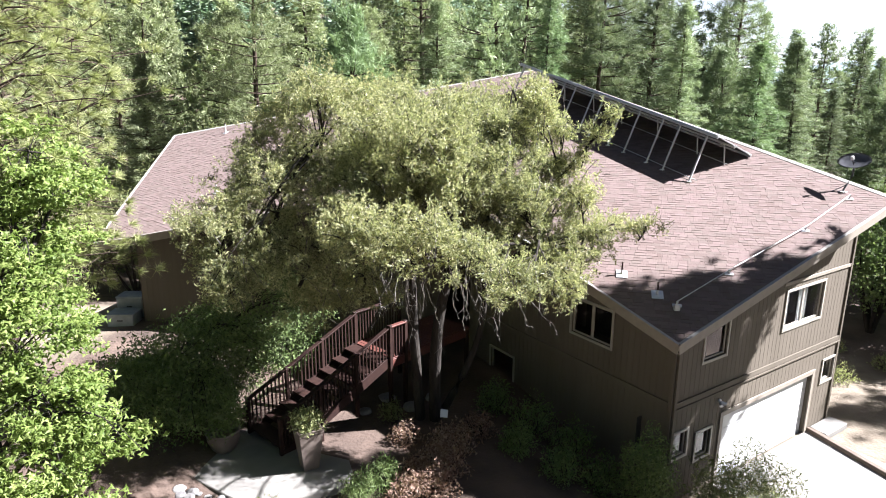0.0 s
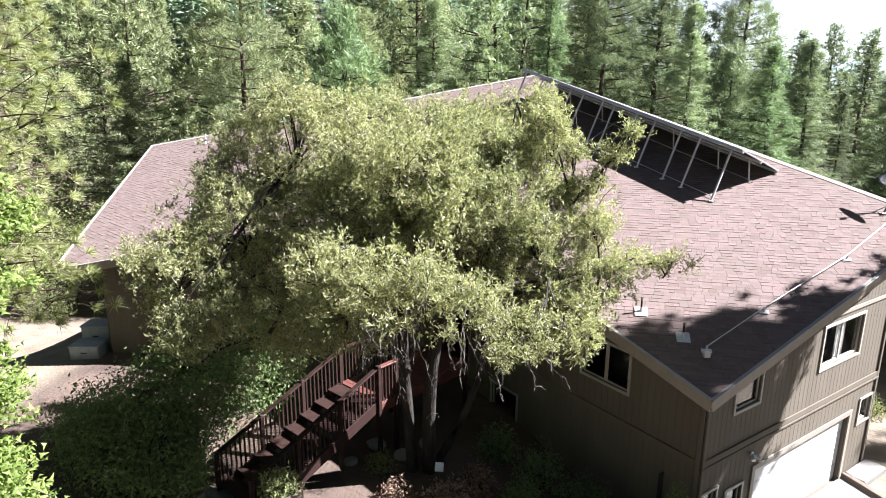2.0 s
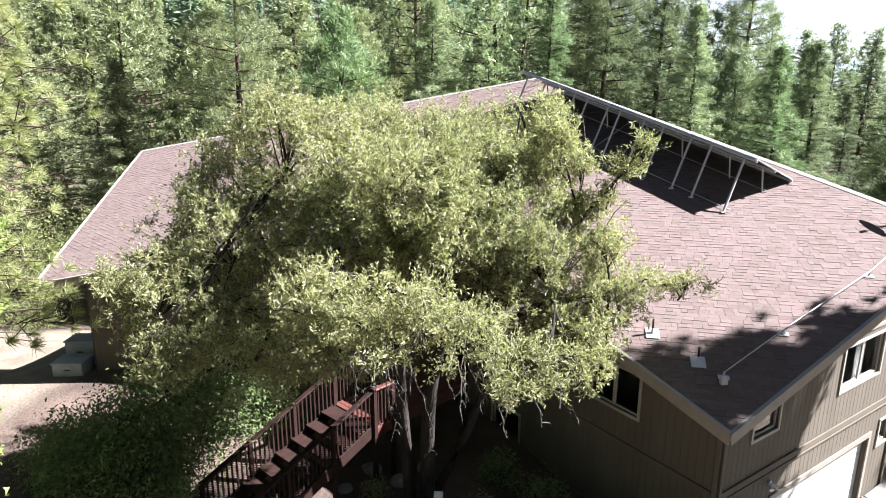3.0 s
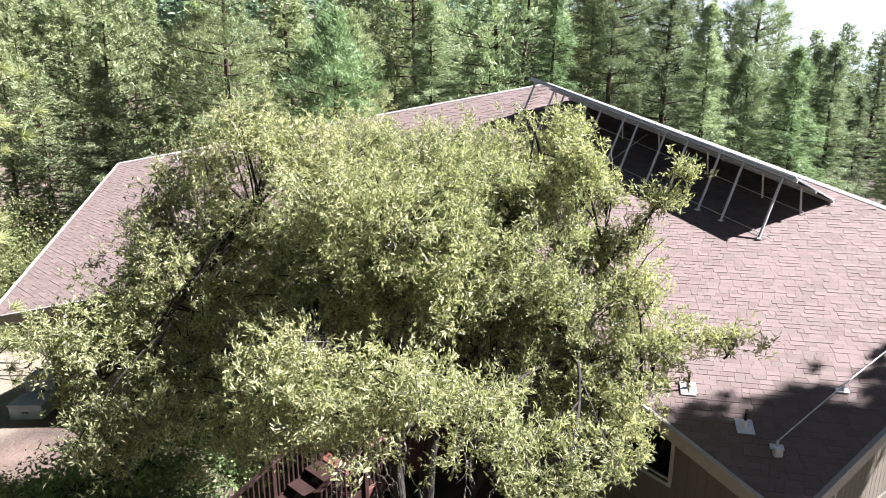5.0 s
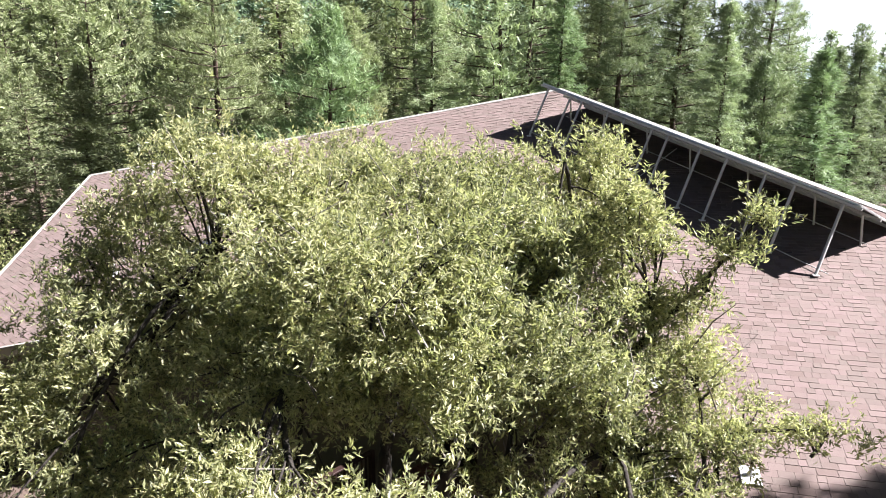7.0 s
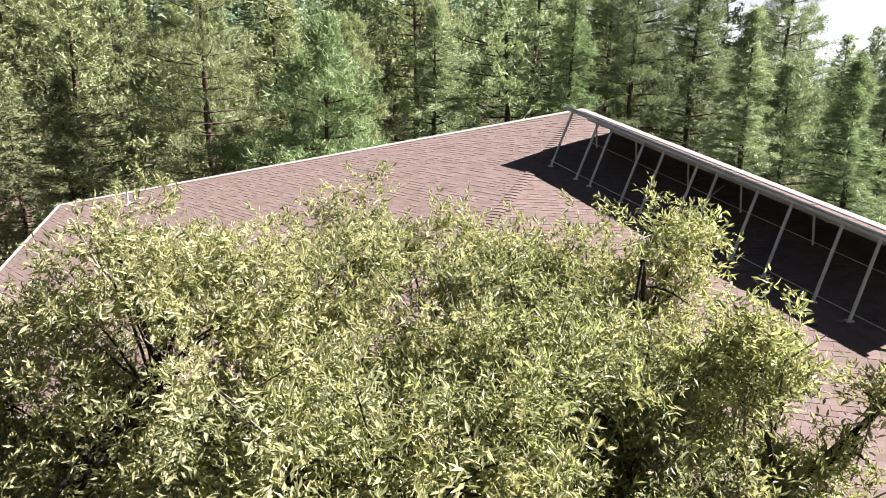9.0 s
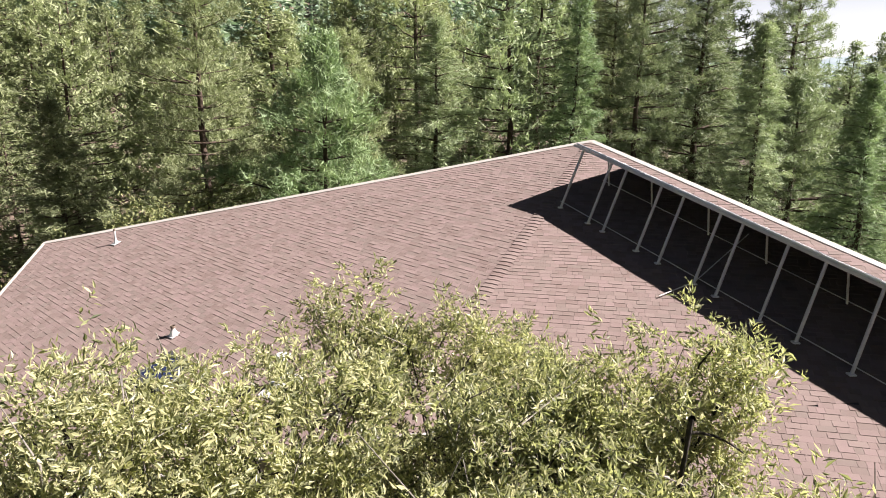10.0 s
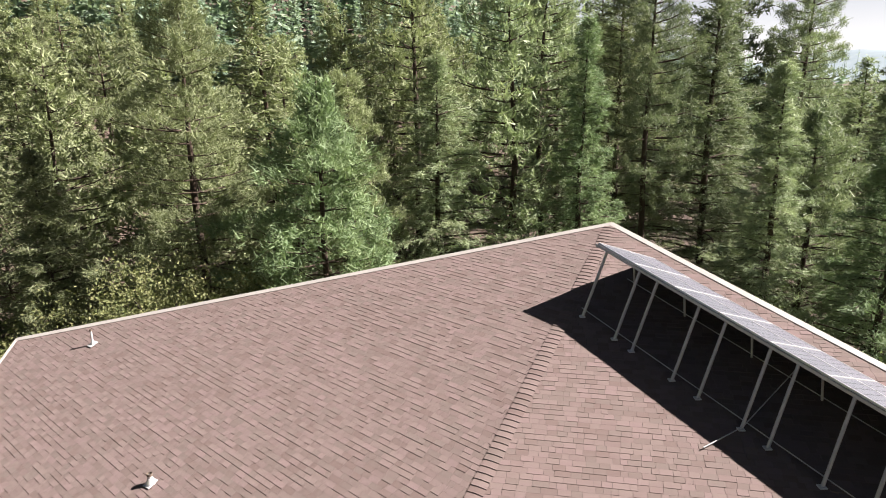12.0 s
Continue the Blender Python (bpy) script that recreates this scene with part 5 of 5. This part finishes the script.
def conifer_mesh(h, r, seed, dense=1.0, gap=0.15, droop=0.15, bare=0.1, lenq=0.36, widq=0.021, blades=7, bunch=False, shape=0.75):
    """Trunk and needles of one conifer standing at the origin: flat sprays along the boughs, or a pine's round bunches."""
    global RNG
    keep, RNG = RNG, np.random.default_rng(seed)
    lean = RNG.normal(size=2) * 0.012 * h
    wood = [tube([(0, 0, -1), (lean[0], lean[1], h * 0.5), (0, 0, h)], [0.011 * h, 0.007 * h, 0.02], 8)]
    at, out = [], []
    z = h * bare
    k = 0
    one_side = RNG.uniform(0, 6.28)
    # dead stubs on the bare part of the trunk
    for b in range(int(bare * h * 2.2)):
        a, zz = RNG.uniform(0, 6.28), h * bare * RNG.uniform(0.35, 1.0)
        ln = RNG.uniform(0.4, 0.32 * r)
        wood.append(tube([(0, 0, zz), (math.cos(a) * ln * 0.5, math.sin(a) * ln * 0.5, zz + 0.05), (math.cos(a) * ln, math.sin(a) * ln, zz - 0.15 * ln)], [0.03, 0.02, 0.006], 4))
    while z < h * 0.985:
        f = (z - h * bare) / (h * (1 - bare))
        prof = (1 - f) ** shape * (0.6 + 0.4 * min(1, f * 4))
        swell = 1 + 0.2 * math.sin(z * 1.7 + seed) + 0.12 * math.sin(z * 4.1 + 2 * seed)
        nb = 6 if f < 0.8 else 5
        for b in range(nb):
            if RNG.random() < gap:
                continue
            a = b / nb * 2 * math.pi + k * 0.8 + RNG.normal() * 0.35
            ln = r * prof * swell * (0.55 + 0.65 * RNG.random()) * (1 + 0.18 * math.cos(a - one_side)) + 0.15
            rise = (0.35 * f + 0.12 if bunch else 0.22 * f + 0.05) - droop * (1 - f)
            tip = np.array([math.cos(a) * ln, math.sin(a) * ln, z + ln * rise])
            org = np.array([0, 0, z])
            if ln > 0.9:
                wood.append(tube([org, (org + tip) / 2 + [0, 0, (-0.06 if bunch else 0.06) * ln], tip], [0.012 * ln + 0.012, 0.008 * ln + 0.008, 0.005], 4))
            n = max(2, int((3 + 4.6 * ln) * dense)) if bunch else max(3, int((8 + 16 * ln) * dense))
            s = (0.3 + 0.7 * RNG.random(n) ** 0.65) if bunch else (0.1 + 0.9 * RNG.random(n) ** 0.75)
            side = np.array([-math.sin(a), math.cos(a), 0])
            off = RNG.normal(size=n) * (0.3 if bunch else 0.22) * ln * (1.15 - s)
            pos = org + (tip - org) * s[:, None] + side * off[:, None] + np.stack([RNG.normal(size=n) * 0.06, RNG.normal(size=n) * 0.06, 0.06 * ln * np.sin(np.pi * s) + RNG.normal(size=n) * (0.2 if bunch else 0.1) - 0.05], 1)
            at.append(pos)
            aim = (tip - org) / (np.linalg.norm(tip - org) + 1e-6)
            out.append(np.repeat((aim * 0.5 + [0, 0, 0.45] if bunch else aim * 0.9)[None], n, 0) + side * np.sign(off)[:, None] * (0.25 if bunch else 0.6))
        z += (0.38 if bunch else 0.28) + 0.016 * h * (1 - f) ** 0.5
        k += 1
    at, out = np.concatenate(at), np.concatenate(out)
    per = int(blades * 3.4) if bunch else blades
    at3, out3 = np.repeat(at, per, 0), np.repeat(out, per, 0)
    v, q = blade_tris(at3 + RNG.normal(size=at3.shape) * (0.13 if bunch else 0.09), lenq, widq, 0.0 if bunch else 0.12, out3, 0.7 if bunch else 0.55)
    crown = np_mesh("crown", v, q)
    crown.materials.append(M_CONIFER)
    wv, wq = join(wood)
    trunk = np_mesh("trunk", wv, wq, True)
    RNG = keep
    return trunk, crown


# fir, tall pine, dense fir, sparse old pine, young pine, slim cedar
CONIFERS = []
for i, (h, r, dense, gap, bare, droop, bunch, shape) in enumerate(((20, 4.3, 0.85, 0.06, 0.05, 0.12, False, 0.75), (24, 4.4, 1.25, 0.1, 0.2, 0.1, True, 0.6), (17, 3.7, 0.95, 0.04, 0.03, 0.08, False, 0.85), (26, 4.0, 1.15, 0.16, 0.34, 0.1, True, 0.5), (13, 3.7, 1.3, 0.04, 0.02, 0.0, True, 0.7), (22, 3.0, 1.1, 0.05, 0.08, 0.2, False, 0.65))):
    CONIFERS.append((h, *conifer_mesh(h, r, 100 + i, dense * 0.8, gap, bare=bare, droop=droop, bunch=bunch, shape=shape), *conifer_mesh(h, r, 200 + i, dense * (0.37 if bunch else 0.25), gap, bare=bare, droop=droop, lenq=0.48, widq=0.053, blades=4 if bunch else 5, bunch=bunch, shape=shape)))


def conifer(kind, x, y, h, turn, label, mat=None, wide=1.0):
    h0, trunk, crown, far_trunk, far_crown = CONIFERS[kind]
    if (y > 52 and not (x > 10 and y < 71)) or y < 20:
        trunk, crown = far_trunk, far_crown
    tree = thing("conifer_tree", label, "tree", (x, y, float(land(x, y)) - 0.2), "forest conifers")
    s = h / h0
    tree.scale = (s * wide, s * wide, s)
    tree.rotation_euler = (0, 0, turn)
    mesh_part("trunk", trunk, M_PINEBARK, tree)
    crown_ob = mesh_part("crown", crown, None, tree)
    crown_ob.material_slots[0].link = "OBJECT"
    crown_ob.material_slots[0].material = mat or (M_CONIFER_OLIVE if (7.13 * x + 3.7 * y) % 1.0 < 0.55 - 2.2 * x / y else M_CONIFER)
    return tree


LBL = ("tall grey-green forest conifer with drooping boughs", "tall sparse forest conifer with a bare lower trunk", "bright green young conifer at the forest edge")
placed = []
for kind, x, y, h, lab, mat, wide in ((3, 13.9, 58, 26, 1, M_CONIFER, 1.0), (4, -6.3, 45.5, 16.5, 2, M_YOUNG_PINE, 1.25), (3, 31, 70, 27, 1, None, 1.2), (1, -23.9, 53.5, 24, 1, None, 1.15), (0, -29.5, 59, 23, 0, None, 1.2), (2, -21.5, 47, 18, 0, None, 1.2), (0, -17, 53, 22, 0, None, 1.1),
                          (0, -0.5, 52, 19, 0, None, 1.2), (1, 4.0, 57, 25, 0, None, 1.1), (5, 8.2, 52, 21, 2, M_YOUNG_PINE, 1.0), (5, 16.5, 46, 18, 0, None, 1.2), (2, 20.5, 43, 15, 2, M_YOUNG_PINE, 1.3), (5, 25, 47, 16, 0, None, 1.2), (4, 4.8, 42.5, 8.5, 2, None, 1.2), (3, -2.2, 60, 27, 1, None, 1.1), (4, 28.5, 41, 12, 0, None, 1.2), (2, 33, 50, 15, 0, None, 1.1), (5, -12, 56, 24, 0, None, 1.2), (0, 19, 60, 25, 0, None, 1.2), (1, 24.5, 72, 28, 0, None, 1.2), (0, 14, 66, 26, 0, None, 1.2), (1, 9.5, 74, 28, 0, None, 1.2), (0, 40, 76, 19, 0, None, 1.2), (1, 47, 82, 20, 0, None, 1.2), (2, 53, 84, 19, 0, None, 1.2), (0, 45, 94, 22, 0, None, 1.2), (1, 59, 94, 21, 0, None, 1.2), (3, 36.5, 86, 22, 1, None, 1.2), (0, 20, 97, 29, 0, None, 1.2), (1, 27.5, 106, 30, 0, None, 1.2), (0, 13, 102, 30, 0, None, 1.2)):
    conifer(kind, x, y, h, 1.7 * x, LBL[lab], mat, wide)
    placed.append((x, y))
rnd = random.Random(21)
tries = 0
while len(placed) < 142 and tries < 9000:
    tries += 1
    y = 48 + 92 * rnd.random() ** 1.25
    x = rnd.uniform(-0.8, 0.82) * (y + 6)
    if x < -20:
        y -= 6
    if min((x - a) ** 2 + (y - b) ** 2 for a, b in placed) < (2.6 + 0.03 * y) ** 2:
        continue
    if x > 26 and y > 55 and rnd.random() < 0.25:
        continue
    kind = rnd.choice((0, 0, 1, 1, 2, 3, 4, 5, 5))
    h = rnd.uniform(15, 25) if x < 24 else rnd.uniform(11, 18)
    conifer(kind, x, y, h, rnd.uniform(0, 6.28), LBL[1 if kind == 3 else 2 if kind == 4 else 0], None, rnd.uniform(0.9, 1.3))
    placed.append((x, y))


def far_woods():
    """The wooded slopes beyond and an added ring round the lot, past counting: one mesh of small conifers."""
    rr = np.random.default_rng(5)
    n = 2900
    y = 132 + 500 * rr.random(n) ** 1.9
    x = rr.uniform(-0.85, 0.9, n) * (y + 10)
    # unseen ring of trees, added to block light from the low sky
    a = rr.uniform(-3.75, 0.6, 260)
    rad = rr.uniform(50, 85, 260)
    x, y = np.concatenate([x, rad * np.cos(a)]), np.concatenate([y, 8 + rad * np.sin(a)])
    n = len(x)
    z = land(x, y)
    h = rr.uniform(14, 26, n)
    parts = []
    for layer in range(13):
        f = layer / 13
        for b in range(6):
            a = rr.uniform(0, 6.28, n)
            ln = h * 0.16 * (1 - f) * rr.uniform(0.6, 1.25, n) + 0.25
            zz = z + h * (0.08 + 0.92 * f) + rr.normal(size=n) * 0.3
            o = np.stack([x, y, zz + h * 0.03], 1)
            d = np.stack([np.cos(a), np.sin(a), rr.uniform(-0.4, -0.05, n)], 1)
            wd = (ln * 0.25)[:, None] * np.stack([-np.sin(a), np.cos(a), rr.normal(size=n) * 0.5], 1)
            parts.append(np.stack([o + wd, o - wd, o + d * ln[:, None]], 1))
    for b in range(3):
        o = np.stack([x, y, z], 1)
        u = np.array([math.cos(b * 2.1), math.sin(b * 2.1), 0]) * (h * 0.012)[:, None]
        w = np.array([math.cos(b * 2.1 + 2.1), math.sin(b * 2.1 + 2.1), 0]) * (h * 0.012)[:, None]
        parts.append(np.stack([o + u, o + w, o + np.stack([0 * h, 0 * h, h * 1.03], 1)], 1))
    v = np.concatenate(parts).reshape(-1, 3)
    me = np_mesh("far_woods", v, np.arange(len(v)).reshape(-1, 3))
    tagged(mesh_part("far_woods", me, M_FARWOOD), "dense conifer woods on far slopes and an added ring round the lot", "forest", kind="stuff")


far_woods()

# undergrowth oaks behind the wing
def broadleaf(x, y, h, r, n, mat, label):
    z = float(land(x, y))
    t = thing("broadleaf_tree", label, "tree", group="forest undergrowth")
    wood = []
    lob = []
    for k in range(6):
        a = k * 1.05 + x
        c = (x + r * 0.5 * math.cos(a), y + r * 0.5 * math.sin(a), z + h * (0.5 + 0.28 * (k % 3) / 2))
        lob.append((*c, r * 0.6, r * 0.6, h * 0.25))
        _, g = limb((x, y, z - 0.2), c, 0.12, 0.03, 0.15, 6, 6)
        wood.append(g)
    v, q = join(wood)
    mesh_part("trunk", np_mesh("trunk", v, q, True), M_BARK, t)
    cl, _ = in_lobes(lob, n // 14, 0.4)
    at = np.repeat(cl, 14, 0) + RNG.normal(size=(len(cl) * 14, 3)) * 0.2
    leaf_mesh("crown", at, 0.17, 0.09, mat, t, up=0.8)


for x, y, h, r in ((-13.5, 42, 8.5, 3.0), (-18, 44, 9.5, 3.2), (-22, 43.5, 8, 3.0), (-10, 45, 7.5, 2.6), (-27, 44, 9, 3.2), (-15.0, 42.5, 6.0, 2.2), (6.5, 47, 7, 2.6), (0.5, 46, 6.0, 2.4), (13.5, 43.5, 6.5, 2.3), (22, 38, 6, 2.2), (17.5, 36.5, 5, 2.0), (29, 35.5, 6, 2.2), (-31, 38, 9, 3.0), (-24.5, 42, 6, 2.4)):
    broadleaf(x, y, h, r, 7000, M_GREY_BUSH if x < -8 else M_BUSH, "rounded grey-green undergrowth tree at the forest edge")


for x, y, h, r in ((19.8, 27.6, 5.0, 2.0), (22.5, 27, 6, 2.3), (20.6, 23.6, 3.6, 1.6), (23.5, 31.5, 7, 2.5), (19.0, 31.5, 5.5, 2.2), (22.0, 21.0, 4.5, 2.0)):
    broadleaf(x, y, h, r, 6000, M_BUSH, "dark green undergrowth tree beside the sandy yard")
# unseen conifers, added to throw shade on the undergrowth by the yard
for x, y in ((33, 25), (36, 29.5), (35, 34), (31.5, 29), (34, 21)):
    conifer(0, x, y, 21, x, LBL[0])

# unseen tall conifers added round the near side, to cut sky light on the walls
for x, y in ((-34, -4), (-31, 7), (-33, 18), (-27, -13), (-19, -19), (-11, -22), (-3, -19), (5, -23), (13, -20), (21, -24), (-23, -27), (-7, -31), (9, -32), (-38, -16)):
    conifer(1 if (x + y) % 2 else 0, x, y, 25, 1.3 * x, LBL[0])


def far_hills():
    xs = np.linspace(-3200, 3200, 90)
    rows = []
    for yy, f in ((2400, 0.0), (2700, 0.75), (3000, 1.0), (3400, 0.8)):
        zz = -20 + f * (150 + 40 * np.sin(xs / 420 + 1) + 22 * np.sin(xs / 130))
        rows.append(np.stack([xs, np.full_like(xs, yy), zz], 1))
    v = np.concatenate(rows)
    n = len(xs)
    i, j = np.meshgrid(np.arange(3), np.arange(n - 1), indexing="ij")
    a = i * n + j
    f = np.stack([a, a + 1, a + n + 1, a + n], -1).reshape(-1, 4)
    # distance haze is mixed into the woods' colour as blue-grey
    m = material("far_hill_hazed_woods", [(0.1, 0.14, 0.16), (0.15, 0.19, 0.2)], scale=0.02, rough=0.9, bump=0)
    tagged(mesh_part("backdrop", np_mesh("backdrop", v, f, True), m), "wooded hills on the horizon, haze in their blue-grey colour", "hills", kind="structure")


far_hills()

# ---- roof shingles ----
# the garage wing's face has a re-entrant corner: two convex outlines, one on each side of it
LOW_R = [FRONT, REAR, PEAK, hp(-1.05, 18).to_2d()]
CUT_R = [HIP, Vector((REAR.x - (21.4 - REAR.y) * 0.672, 21.4)), PEAK]
lay_shingles(POLY_R, on_r, (0.077, 0.354), roof_right, lambda x, y: LOW_R if y < 21.4 else CUT_R, lambda x, y: -0.5 < x < 2.6 and 22.6 < y < 28.0)
lay_shingles(POLY_L, on_l, (0.222, 0.267), roof_left, lambda x, y: POLY_L, lambda x, y: -6.5 < x < -2.6 and 23.5 < y < 29.0)
